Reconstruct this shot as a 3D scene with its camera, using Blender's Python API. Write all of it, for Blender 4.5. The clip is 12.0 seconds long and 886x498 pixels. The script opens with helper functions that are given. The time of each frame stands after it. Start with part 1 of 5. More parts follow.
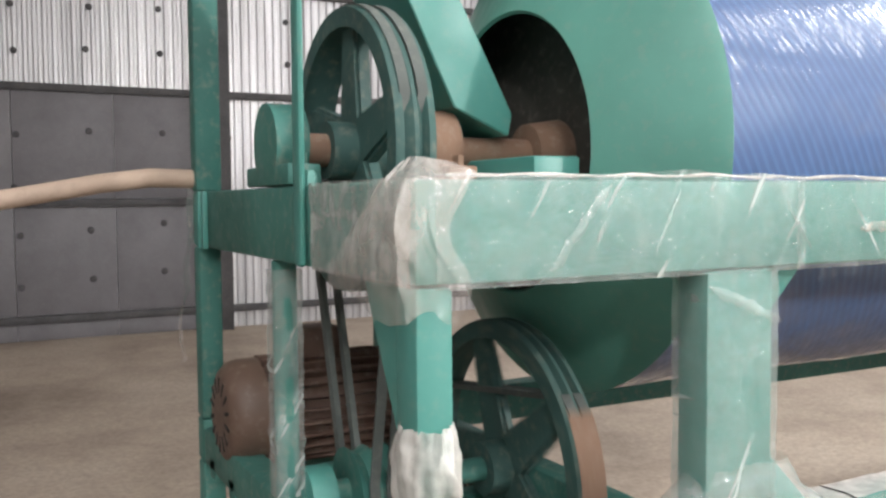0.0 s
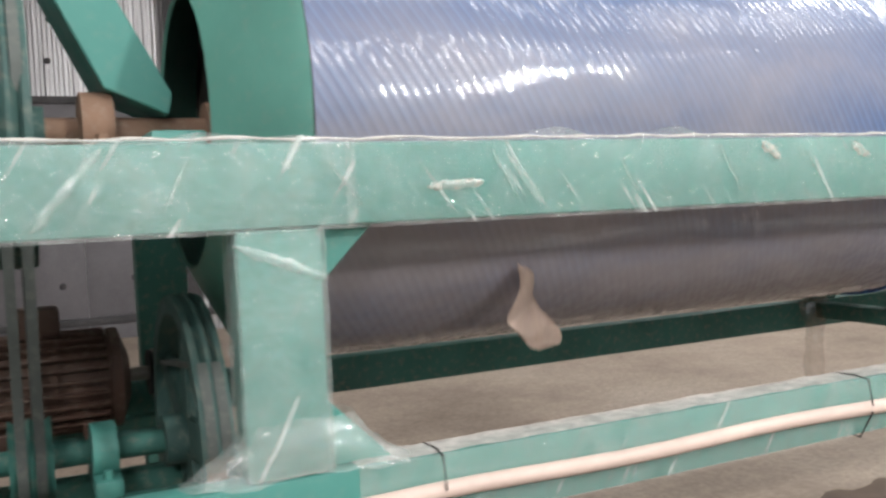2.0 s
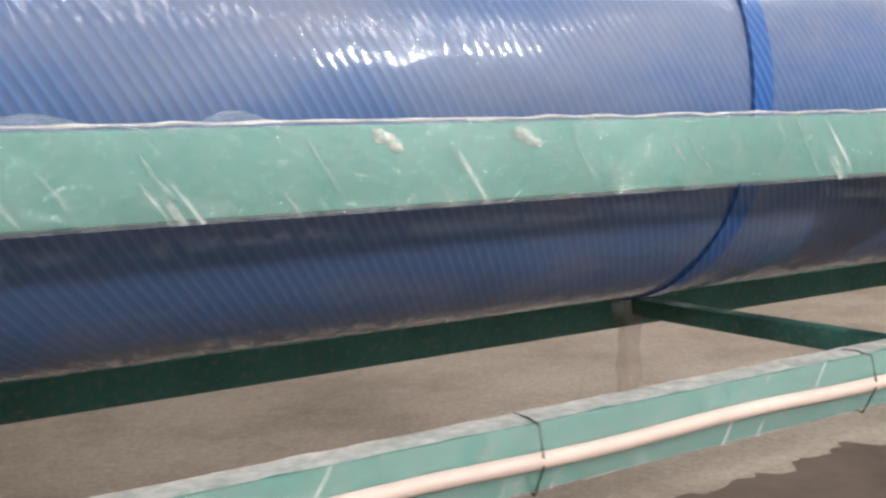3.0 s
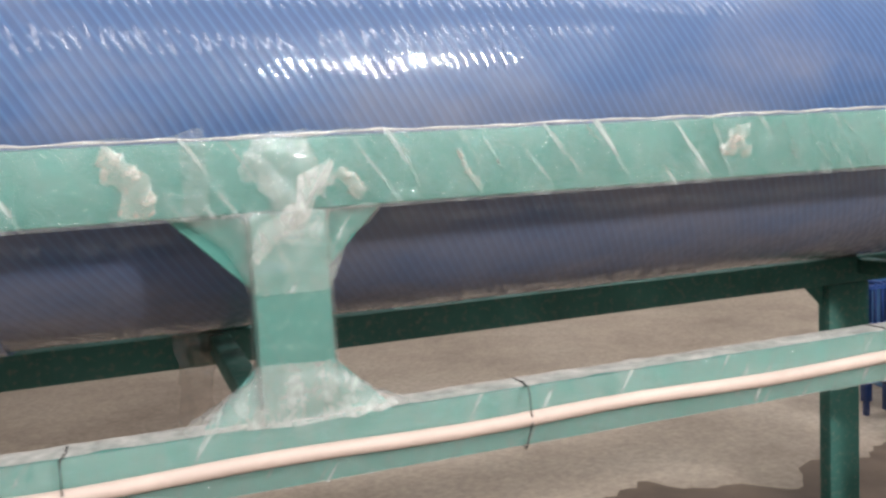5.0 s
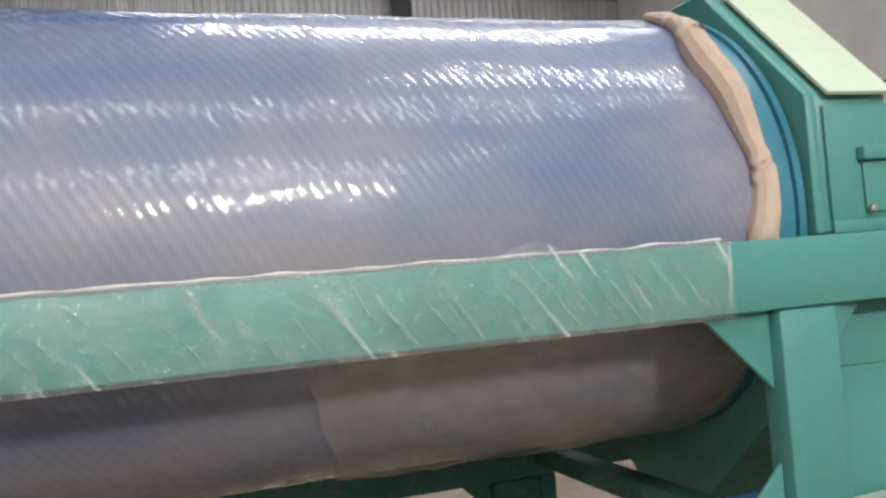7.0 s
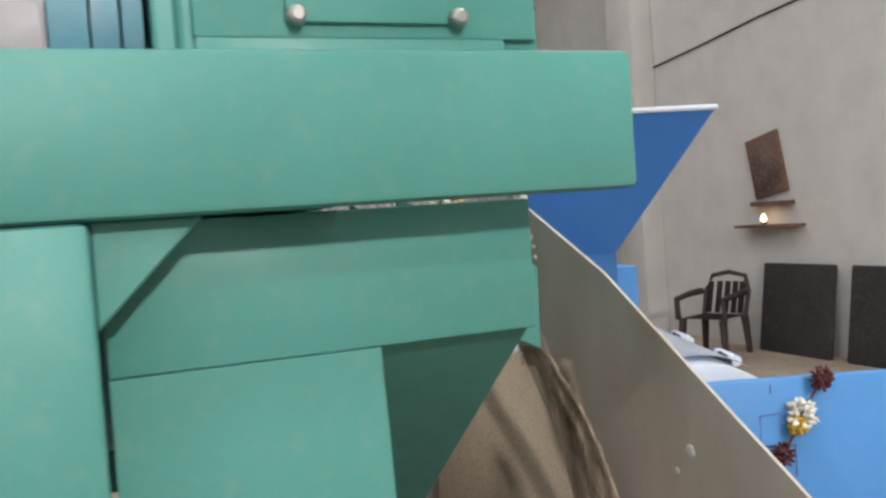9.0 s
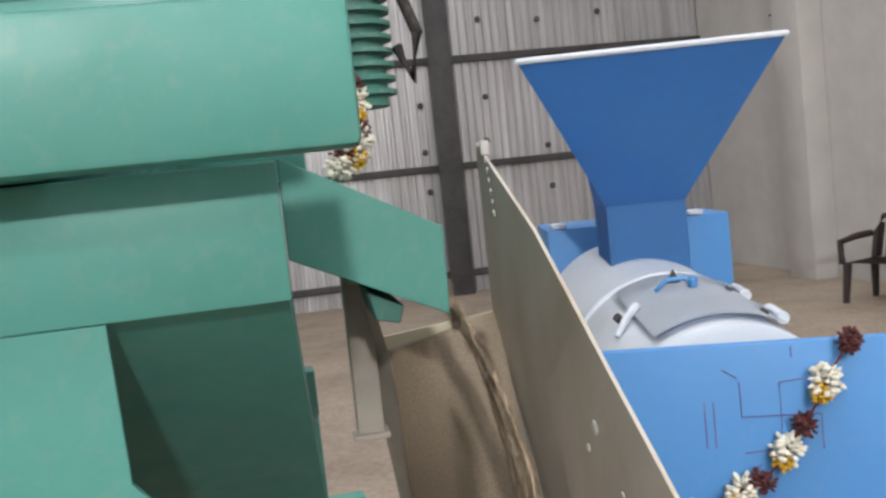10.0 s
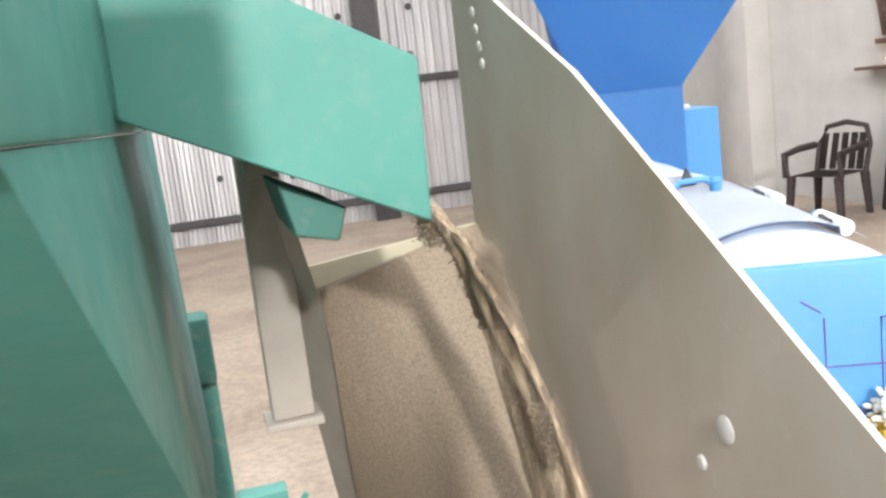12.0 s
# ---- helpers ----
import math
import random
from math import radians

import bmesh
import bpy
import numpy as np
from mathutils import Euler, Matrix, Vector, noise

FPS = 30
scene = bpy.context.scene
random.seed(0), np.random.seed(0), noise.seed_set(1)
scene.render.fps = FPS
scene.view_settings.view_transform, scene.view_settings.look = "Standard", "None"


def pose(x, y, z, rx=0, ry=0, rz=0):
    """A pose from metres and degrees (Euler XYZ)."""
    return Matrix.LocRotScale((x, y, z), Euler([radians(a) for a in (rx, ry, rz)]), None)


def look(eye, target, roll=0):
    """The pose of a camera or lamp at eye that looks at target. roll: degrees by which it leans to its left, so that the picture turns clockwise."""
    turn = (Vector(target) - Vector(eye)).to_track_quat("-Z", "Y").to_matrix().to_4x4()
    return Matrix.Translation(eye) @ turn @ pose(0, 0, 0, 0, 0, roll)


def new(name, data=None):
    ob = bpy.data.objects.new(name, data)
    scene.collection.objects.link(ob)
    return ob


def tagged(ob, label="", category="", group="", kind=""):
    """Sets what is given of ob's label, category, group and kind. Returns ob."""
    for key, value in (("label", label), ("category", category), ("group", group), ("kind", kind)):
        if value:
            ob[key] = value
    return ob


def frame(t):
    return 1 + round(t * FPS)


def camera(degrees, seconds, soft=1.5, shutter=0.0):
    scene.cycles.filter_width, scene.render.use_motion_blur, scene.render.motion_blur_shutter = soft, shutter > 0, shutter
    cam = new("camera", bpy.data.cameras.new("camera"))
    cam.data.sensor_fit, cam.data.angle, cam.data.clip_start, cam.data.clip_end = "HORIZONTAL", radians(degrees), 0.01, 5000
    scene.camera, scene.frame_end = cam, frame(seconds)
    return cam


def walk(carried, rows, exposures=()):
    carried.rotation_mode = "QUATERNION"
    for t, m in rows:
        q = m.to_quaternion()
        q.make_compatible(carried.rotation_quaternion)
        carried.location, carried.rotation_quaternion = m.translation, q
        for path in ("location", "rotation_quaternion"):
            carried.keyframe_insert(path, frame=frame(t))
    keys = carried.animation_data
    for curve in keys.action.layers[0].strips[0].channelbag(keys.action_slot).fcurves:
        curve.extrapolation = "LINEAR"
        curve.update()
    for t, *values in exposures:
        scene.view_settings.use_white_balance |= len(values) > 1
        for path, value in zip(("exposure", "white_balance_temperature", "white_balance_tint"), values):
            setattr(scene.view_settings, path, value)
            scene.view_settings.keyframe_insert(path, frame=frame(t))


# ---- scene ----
cam = camera(52.6, 12.0, soft=2.6, shutter=0.2)
PATH = [
    (0, (-0.534, -1.115, 1.62), (0.384, 0.659, 1.512), -0.5),
    (0.5, (-0.502, -1.121, 1.63), (0.418, 0.652, 1.52), -0.5),
    (1, (-0.451, -1.142, 1.592), (0.468, 0.631, 1.488), -0.8),
    (1.5, (-0.193, -1.344, 1.565), (0.717, 0.434, 1.456), -2.4),
    (2, (0.19, -1.531, 1.533), (1.06, 0.268, 1.429), -2.5),
    (2.5, (0.68, -1.492, 1.547), (1.561, 0.297, 1.395), -2.5),
    (2.7, (0.835, -1.438, 1.554), (1.771, 0.322, 1.393), -2.9),
    (4.3, (2.537, -1.721, 1.564), (3.358, 0.09, 1.352), -3.2),
    (4.4, (2.631, -1.697, 1.552), (3.464, 0.11, 1.343), -3.2),
    (4.5, (2.732, -1.743, 1.533), (3.535, 0.078, 1.333), -3.3),
    (4.7, (2.897, -1.759, 1.561), (3.721, 0.052, 1.357), -3.2),
    (5, (3.173, -1.842, 1.602), (3.85, 0.028, 1.388), -3.2),
    (5.5, (3.68, -1.738, 1.604), (4.341, 0.143, 1.444), -3.4),
    (6, (4.132, -1.741, 1.592), (4.863, 0.117, 1.463), -4.4),
    (6.5, (4.619, -1.723, 1.647), (5.334, 0.144, 1.608), -4.4),
    (7, (5.044, -1.541, 1.631), (5.718, 0.341, 1.69), -4.8),
    (7.5, (5.482, -1.335, 1.63), (6.222, 0.52, 1.729), -4.5),
    (7.7, (5.655, -1.289, 1.611), (6.419, 0.558, 1.691), -4.4),
    (9.3, (6.64, -0.8, 1.472), (7.372, 1.059, 1.37), -4.3),
    (9.5, (6.755, -0.816, 1.471), (7.42, 1.067, 1.351), -4.4),
    (10, (6.963, -0.875, 1.457), (7.309, 1.089, 1.305), -6.1),
    (10.5, (6.982, -0.794, 1.416), (7.226, 1.18, 1.21), -7.0),
    (11, (6.943, -0.511, 1.391), (7.263, 1.441, 1.092), -6.4),
    (11.5, (6.93, -0.349, 1.386), (7.398, 1.567, 1.055), -6.5),
    (12, (7.024, -0.198, 1.345), (7.52, 1.711, 1.012), -6.7),
]
EXPOSURES = [(0.0, 0.26), (1.0, 0.2), (1.5, 0.14), (2.5, -0.1), (4.5, -0.02), (5.0, -0.22), (5.5, -0.42), (6.0, -0.45), (6.5, -0.42), (7.0, -0.55), (7.7, -0.66), (9.3, -0.26), (10.0, -0.26), (10.5, -0.22), (11.0, 0.02), (11.5, 0.36), (12.0, 0.78)]
walk(cam, [(t, look(eye, target, roll)) for t, eye, target, roll in PATH], EXPOSURES)

FLOOR_Z = -0.20
AXIS_Y, AXIS_Z = 0.72, 1.73      # drum axis
DRUM_R = 0.575
BEAM_T, BEAM_B = 1.65, 1.50      # top and bottom of the upper beams

SOUTH_FACE = -9.0                # inner face of the south wall

# ---- world and light ----
world = bpy.data.worlds.new("world")
scene.world = world
world.use_nodes = True
wn = world.node_tree.nodes
sky = wn.new("ShaderNodeTexSky")
sky.sky_type, sky.sun_disc = "NISHITA", False
sky.sun_elevation, sky.sun_rotation = radians(42), radians(200)
world.node_tree.links.new(sky.outputs[0], wn["Background"].inputs[0])
wn["Background"].inputs[1].default_value = 0.12


def area_lamp(name, m, sx, sy, watts, colour):
    data = bpy.data.lights.new(name, "AREA")
    data.shape, data.size, data.size_y, data.energy, data.color = "RECTANGLE", sx, sy, watts, colour
    ob = new(name, data)
    ob.matrix_world = m
    return ob


# lamp added for an assumed big door behind the camera, out of view
area_lamp("assumed_door_lamp", look((6.0, -8.9, 2.3), (6.0, 0, 1.3)), 6.5, 4.2, 15, (1.0, 0.97, 0.93))
# unseen roof strips: first two set from the drum's glint rows, others added fill
ROOF_STRIPS = ((1.6, -2.5, 17.0, 260), (0.4, -7.0, 17.0, 560), (8.9, -0.4, 3.0, 150), (7.7, 3.2, 4.0, 200), (9.0, 8.3, 8.0, 130))   # centre x, y, length and watts
for sx_, sy_, long_, watts_ in ROOF_STRIPS:
    area_lamp("assumed_roof_lamp", pose(sx_, sy_, 6.88), long_, 0.40, watts_, (0.98, 0.98, 1.0))


# unseen high windows in the south wall, strongest single lights: centre x and watts
WINDOW_Z = 5.25
# first is set from shadow edges, second added to brighten the inlet hood
WINDOWS = ((6.78, 740), (-3.6, 240))
for win_x, watts_ in WINDOWS:
    area_lamp("window_daylight", look((win_x, SOUTH_FACE + 0.06, WINDOW_Z), (win_x, 0.0, WINDOW_Z)), 0.45, 0.42, watts_, (1.0, 0.985, 0.96))


# ---- materials ----
def material(name, base, rough=0.5, metal=0.0):
    m = bpy.data.materials.new(name)
    m.use_nodes = True
    b = m.node_tree.nodes["Principled BSDF"]
    b.inputs["Base Color"].default_value = (*base, 1)
    b.inputs["Roughness"].default_value = rough
    b.inputs["Metallic"].default_value = metal
    return m, m.node_tree, b


def noise_node(nt, scale, detail=4.0, rough=0.6, vec=None, stretch=None):
    n = nt.nodes.new("ShaderNodeTexNoise")
    n.inputs["Scale"].default_value, n.inputs["Detail"].default_value = scale, detail
    n.inputs["Roughness"].default_value = rough
    tc = nt.nodes.new("ShaderNodeTexCoord")
    src = tc.outputs["Object"]
    if stretch:
        mp = nt.nodes.new("ShaderNodeMapping")
        mp.inputs["Scale"].default_value = stretch
        nt.links.new(src, mp.inputs["Vector"])
        src = mp.outputs[0]
    nt.links.new(src, n.inputs["Vector"])
    return n.outputs["Fac"]


def ramp(nt, fac, stops):
    r = nt.nodes.new("ShaderNodeValToRGB")
    nt.links.new(fac, r.inputs[0])
    el = r.color_ramp.elements
    while len(el) < len(stops):
        el.new(0.5)
    for e, (p, c) in zip(el, stops):
        e.position, e.color = p, (*c, 1) if len(c) == 3 else c
    return r.outputs[0]


def mixed(nt, fac, a, b):
    n = nt.nodes.new("ShaderNodeMix")
    n.data_type = "RGBA"
    for src, i in ((fac, 0), (a, 6), (b, 7)):
        if hasattr(src, "is_output"):
            nt.links.new(src, n.inputs[i])
        elif i == 0:
            n.inputs[0].default_value = src
        else:
            n.inputs[i].default_value = (*src, 1)
    return n.outputs[2]


def bumped(nt, b, fac, strength=0.2, distance=0.01):
    n = nt.nodes.new("ShaderNodeBump")
    n.inputs["Strength"].default_value, n.inputs["Distance"].default_value = strength, distance
    nt.links.new(fac, n.inputs["Height"])
    nt.links.new(n.outputs[0], b.inputs["Normal"])
    return n


def worn_paint(name, base, dust=(0.42, 0.36, 0.29), amount=0.35, rough=0.42, metal=0.0, grime=0.6):
    """Paint with darker blotches at arm's length, fine speckle and some dust."""
    m, nt, b = material(name, base, rough, metal)
    big = ramp(nt, noise_node(nt, 2.3, 6), [(0.3, tuple(c * grime for c in base)), (0.62, base)])
    fine = ramp(nt, noise_node(nt, 38, 5), [(0.52, (0, 0, 0)), (0.8, (amount,) * 3)])
    col = mixed(nt, fine, big, dust)
    nt.links.new(col, b.inputs["Base Color"])
    nt.links.new(ramp(nt, noise_node(nt, 9, 4), [(0.3, (rough - 0.08,) * 3), (0.7, (rough + 0.2,) * 3)]), b.inputs["Roughness"])
    bumped(nt, b, noise_node(nt, 70, 3), 0.12, 0.002)
    return m


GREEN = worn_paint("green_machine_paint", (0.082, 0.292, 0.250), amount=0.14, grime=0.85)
# dustier copy of the green, darkened to carry shade on end and rear parts
GREEN_DUSTY_SHADED = worn_paint("dusty_shaded_green_paint", (0.062, 0.215, 0.18), amount=0.4, rough=0.6)
# hood green, set lighter than the frame green
GREEN_HOOD = worn_paint("light_green_hood_paint", (0.15, 0.40, 0.325), amount=0.2, rough=0.36, grime=0.78)
GREEN_PALE = worn_paint("pale_green_paint", (0.52, 0.60, 0.45), amount=0.2, grime=0.92)
RUST_DUST = worn_paint("dusty_brown_steel", (0.28, 0.17, 0.115), amount=0.4, rough=0.75)
MOTOR = worn_paint("brown_dusty_casting", (0.13, 0.075, 0.055), amount=0.3, rough=0.6)
RUBBER = worn_paint("black_rubber", (0.03, 0.028, 0.027), (0.2, 0.16, 0.13), 0.4, 0.8)
PULLEY = worn_paint("dusty_pulley_paint", (0.055, 0.125, 0.112), amount=0.35, rough=0.6)
DARK_STEEL = worn_paint("dark_dusty_steel", (0.085, 0.075, 0.066), amount=0.3, rough=0.75)
STEEL = worn_paint("bare_steel", (0.42, 0.40, 0.37), amount=0.3, rough=0.35, metal=0.8)
GREY_STEEL = worn_paint("dusty_grey_sheet", (0.50, 0.45, 0.395), amount=0.35, rough=0.55)
BLUE = worn_paint("blue_machine_paint", (0.075, 0.265, 0.60), amount=0.06, grime=0.94)
BLUE_DARK = worn_paint("dark_blue_paint", (0.02, 0.07, 0.28), amount=0.2)
WHITE_PAINT = worn_paint("white_machine_paint", (0.62, 0.67, 0.74), amount=0.15, grime=0.9)
WALL_WHITE = worn_paint("white_plaster", (0.58, 0.565, 0.545), (0.5, 0.47, 0.43), 0.3, 0.85, grime=0.88)
CHAIR = worn_paint("brown_plastic", (0.045, 0.032, 0.03), amount=0.1, rough=0.5)
MAT = worn_paint("black_sheet", (0.03, 0.028, 0.028), amount=0.12, rough=0.8)
GIRT = worn_paint("dark_grey_steel_paint", (0.06, 0.058, 0.062), amount=0.2, rough=0.6)
PIPE = worn_paint("dusty_white_plastic", (0.74, 0.58, 0.50), (0.45, 0.34, 0.27), 0.3, 0.5, grime=0.8)
CLOTH = worn_paint("dusty_plastic_rag", (0.58, 0.44, 0.34), (0.35, 0.26, 0.2), 0.5, 0.7)
PETAL_WHITE = worn_paint("white_petals", (0.75, 0.72, 0.62), amount=0.2, rough=0.8)
PETAL_YELLOW = worn_paint("yellow_petals", (0.75, 0.46, 0.04), amount=0.1, rough=0.8)
PETAL_RED = worn_paint("dark_red_petals", (0.10, 0.025, 0.025), amount=0.1, rough=0.8)
WOOD_FRAME = worn_paint("brown_frame", (0.16, 0.085, 0.06), amount=0.2, rough=0.6)
KUMKUM = worn_paint("red_powder", (0.15, 0.12, 0.34), amount=0.3, rough=0.9)


def wall_sheet():
    """Galvanised wall sheet: dull zinc with long vertical streaks."""
    m, nt, b = material("galvanised_sheet", (0.5, 0.49, 0.49), 0.42, 0.55)
    streak = ramp(nt, noise_node(nt, 1.0, 5, stretch=(7, 7, 0.25)), [(0.3, (0.36, 0.355, 0.365)), (0.7, (0.68, 0.675, 0.69))])
    col = mixed(nt, ramp(nt, noise_node(nt, 0.6, 3), [(0.35, (0, 0, 0)), (0.75, (0.5,) * 3)]), streak, (0.36, 0.345, 0.35))
    nt.links.new(col, b.inputs["Base Color"])
    bumped(nt, b, noise_node(nt, 20, 4), 0.1, 0.003)
    return m


def concrete():
    m, nt, b = material("concrete_floor", (0.36, 0.29, 0.25), 0.75)
    big = ramp(nt, noise_node(nt, 0.7, 7, 0.65), [(0.28, (0.265, 0.205, 0.162)), (0.5, (0.42, 0.34, 0.268)), (0.75, (0.52, 0.44, 0.355))])
    fine = ramp(nt, noise_node(nt, 28, 6), [(0.3, (0.75,) * 3), (0.7, (1.1,) * 3)])
    mx = nt.nodes.new("ShaderNodeMix")
    mx.data_type, mx.blend_type = "RGBA", "MULTIPLY"
    mx.inputs[0].default_value = 1
    nt.links.new(big, mx.inputs[6]); nt.links.new(fine, mx.inputs[7])
    nt.links.new(mx.outputs[2], b.inputs["Base Color"])
    bumped(nt, b, noise_node(nt, 40, 6), 0.25, 0.004)
    return m


# blotchy dark concrete; the machine's shade is put into this colour
def shaded_concrete():
    m, nt, b = material("shade_dark_concrete", (0.10, 0.08, 0.065), 0.7)
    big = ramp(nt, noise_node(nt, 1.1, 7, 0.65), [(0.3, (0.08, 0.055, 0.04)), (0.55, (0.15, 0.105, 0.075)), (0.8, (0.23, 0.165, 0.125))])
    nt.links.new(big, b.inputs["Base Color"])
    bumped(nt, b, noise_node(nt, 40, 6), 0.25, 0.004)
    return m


def film(name, opacity_lo, opacity_hi, scale, stretch, tint=(0.80, 0.87, 0.83), gloss=0.2, rough=0.10, streak=0.0, relief=0.3, lean=32, rim=0.5):
    """Clear packing film: mostly see-through, milky where it is crumpled, with a sharp gloss."""
    m = bpy.data.materials.new(name)
    m.use_nodes = True
    nt = m.node_tree
    out = nt.nodes["Material Output"]
    nt.nodes.remove(nt.nodes["Principled BSDF"])
    clear, milk, shine = nt.nodes.new("ShaderNodeBsdfTransparent"), nt.nodes.new("ShaderNodeBsdfDiffuse"), nt.nodes.new("ShaderNodeBsdfGlossy")
    milk.inputs["Color"].default_value = (*tint, 1)
    shine.inputs["Roughness"].default_value = rough
    body, full, lw = nt.nodes.new("ShaderNodeMixShader"), nt.nodes.new("ShaderNodeMixShader"), nt.nodes.new("ShaderNodeLayerWeight")
    lw.inputs["Blend"].default_value = 0.3
    shy = ramp(nt, lw.outputs["Facing"], [(0.0, (0.05 + gloss * 0.15,) * 3), (0.6, (0.08 + gloss * 0.3,) * 3), (1.0, (rim,) * 3)])
    nt.links.new(clear.outputs[0], body.inputs[1]); nt.links.new(milk.outputs[0], body.inputs[2])
    nt.links.new(shy, full.inputs[0]); nt.links.new(body.outputs[0], full.inputs[1]); nt.links.new(shine.outputs[0], full.inputs[2])
    nt.links.new(full.outputs[0], out.inputs["Surface"])
    al = ramp(nt, noise_node(nt, scale, 6, 0.65, stretch=stretch), [(0.36, (opacity_lo,) * 3), (0.60, ((opacity_lo + opacity_hi) / 2,) * 3), (0.74, (opacity_hi,) * 3)])
    if streak:
        # thin whitish lines painting in the film's streak highlights, all leaning one way
        tc, mp, ns = nt.nodes.new("ShaderNodeTexCoord"), nt.nodes.new("ShaderNodeMapping"), nt.nodes.new("ShaderNodeTexNoise")
        mp.vector_type = "TEXTURE"
        mp.inputs["Rotation"].default_value = (0, radians(lean), 0)
        mp.inputs["Scale"].default_value = (0.022, 0.3, 0.28)
        ns.inputs["Scale"].default_value, ns.inputs["Detail"].default_value = 1.0, 3.0
        nt.links.new(tc.outputs["Object"], mp.inputs["Vector"]); nt.links.new(mp.outputs[0], ns.inputs["Vector"])
        glint_lines = ramp(nt, ns.outputs["Fac"], [(0.60, (0, 0, 0)), (0.72, (streak,) * 3)])
        add = nt.nodes.new("ShaderNodeMath")
        add.use_clamp = True
        nt.links.new(al, add.inputs[0]); nt.links.new(glint_lines, add.inputs[1])
        al = add.outputs[0]
    nt.links.new(al, body.inputs[0])
    bump = nt.nodes.new("ShaderNodeBump")
    bump.inputs["Strength"].default_value, bump.inputs["Distance"].default_value = relief, 0.013
    nt.links.new(noise_node(nt, scale * 2.6, 4, 0.55, stretch=stretch), bump.inputs["Height"])
    for node in (shine, lw):
        nt.links.new(bump.outputs[0], node.inputs["Normal"])
    return m


FILM = film("clear_film", 0.08, 0.32, 8.0, (2.4, 2.4, 1.6), streak=0.45, relief=0.8, gloss=0.3, rough=0.07)
FILM_BEAM = film("clear_beam_film", 0.03, 0.22, 8.0, (2.4, 2.4, 1.6), streak=0.5, relief=0.9, gloss=0.35, rough=0.06, lean=-34)
FILM_TIGHT = film("tight_clear_film", 0.02, 0.10, 6.0, (2, 2, 1), streak=0.18, relief=0.4, gloss=0.3, rough=0.07, lean=-20)
FILM_CLOUD = film("cloudy_dusty_film", 0.22, 0.62, 3.0, (1.2, 1.6, 1.6), tint=(0.55, 0.50, 0.495), gloss=0.0, rough=0.3, relief=0.5, rim=0.14)
FILM_THIN = film("thin_film", 0.03, 0.30, 7.0, (2.0, 2.0, 2.0), tint=(0.60, 0.60, 0.65), gloss=0.0, rough=0.16, relief=0.9)
FILM_THICK = film("bunched_film", 0.45, 0.92, 9.0, (2, 2, 1.2), tint=(0.86, 0.82, 0.76), gloss=0.1, rough=0.2)


def drum_skin(name, milk_lo, milk_hi, dark, light, rib=0.35):
    """Blue spiral-ribbed screen under clear film, dusty and milky on one flank of the drum."""
    m, nt, b = material(name, light, 0.30)
    tc = nt.nodes.new("ShaderNodeTexCoord")
    sep = nt.nodes.new("ShaderNodeSeparateXYZ")
    nt.links.new(tc.outputs["Object"], sep.inputs[0])
    ang = nt.nodes.new("ShaderNodeMath"); ang.operation = "ARCTAN2"
    nt.links.new(sep.outputs["Z"], ang.inputs[0]); nt.links.new(sep.outputs["Y"], ang.inputs[1])
    # rib phase: fine ribs 25 mm apart, each one leaning along the axis
    k = nt.nodes.new("ShaderNodeMath"); k.operation = "MULTIPLY"; k.inputs[1].default_value = -83.0
    nt.links.new(ang.outputs[0], k.inputs[0])
    kx = nt.nodes.new("ShaderNodeMath"); kx.operation = "MULTIPLY_ADD"; kx.inputs[1].default_value = 250.0
    nt.links.new(sep.outputs["X"], kx.inputs[0]); nt.links.new(k.outputs[0], kx.inputs[2])
    sn = nt.nodes.new("ShaderNodeMath"); sn.operation = "SINE"
    nt.links.new(kx.outputs[0], sn.inputs[0])
    flank = nt.nodes.new("ShaderNodeMath"); flank.operation = "SINE"
    sh = nt.nodes.new("ShaderNodeMath"); sh.operation = "SUBTRACT"
    # the cloudy flank of the film creeps round the drum towards both ends
    xx = nt.nodes.new("ShaderNodeMath"); xx.operation = "MULTIPLY"
    nt.links.new(sep.outputs["X"], xx.inputs[0]); nt.links.new(sep.outputs["X"], xx.inputs[1])
    creep = nt.nodes.new("ShaderNodeMath"); creep.operation = "MULTIPLY_ADD"; creep.inputs[1].default_value, creep.inputs[2].default_value = 0.02, 3.14
    nt.links.new(xx.outputs[0], creep.inputs[0]); nt.links.new(creep.outputs[0], sh.inputs[1])
    nt.links.new(ang.outputs[0], sh.inputs[0]); nt.links.new(sh.outputs[0], flank.inputs[0])
    cloud = nt.nodes.new("ShaderNodeMath"); cloud.operation = "MULTIPLY_ADD"; cloud.inputs[1].default_value = 0.25
    nt.links.new(flank.outputs[0], cloud.inputs[0])
    nt.links.new(noise_node(nt, 1.7, 6, 0.6, stretch=(0.8, 1.6, 1.6)), cloud.inputs[2])
    milk = ramp(nt, cloud.outputs[0], [(0.25, (milk_lo,) * 3), (0.5, ((milk_lo + milk_hi) * 0.46,) * 3), (0.78, (milk_hi,) * 3)])
    blue = ramp(nt, sn.outputs[0], [(0.1, dark), (0.9, light)])
    col = mixed(nt, milk, blue, (0.315, 0.285, 0.295))
    nt.links.new(col, b.inputs["Base Color"])
    nt.links.new(ramp(nt, noise_node(nt, 6, 5), [(0.3, (0.34,) * 3), (0.75, (0.52,) * 3)]), b.inputs["Roughness"])
    add = nt.nodes.new("ShaderNodeMath"); add.operation = "MULTIPLY_ADD"; add.inputs[1].default_value = rib
    nt.links.new(sn.outputs[0], add.inputs[0])
    nt.links.new(noise_node(nt, 11, 5, 0.6, stretch=(1, 2, 2)), add.inputs[2])
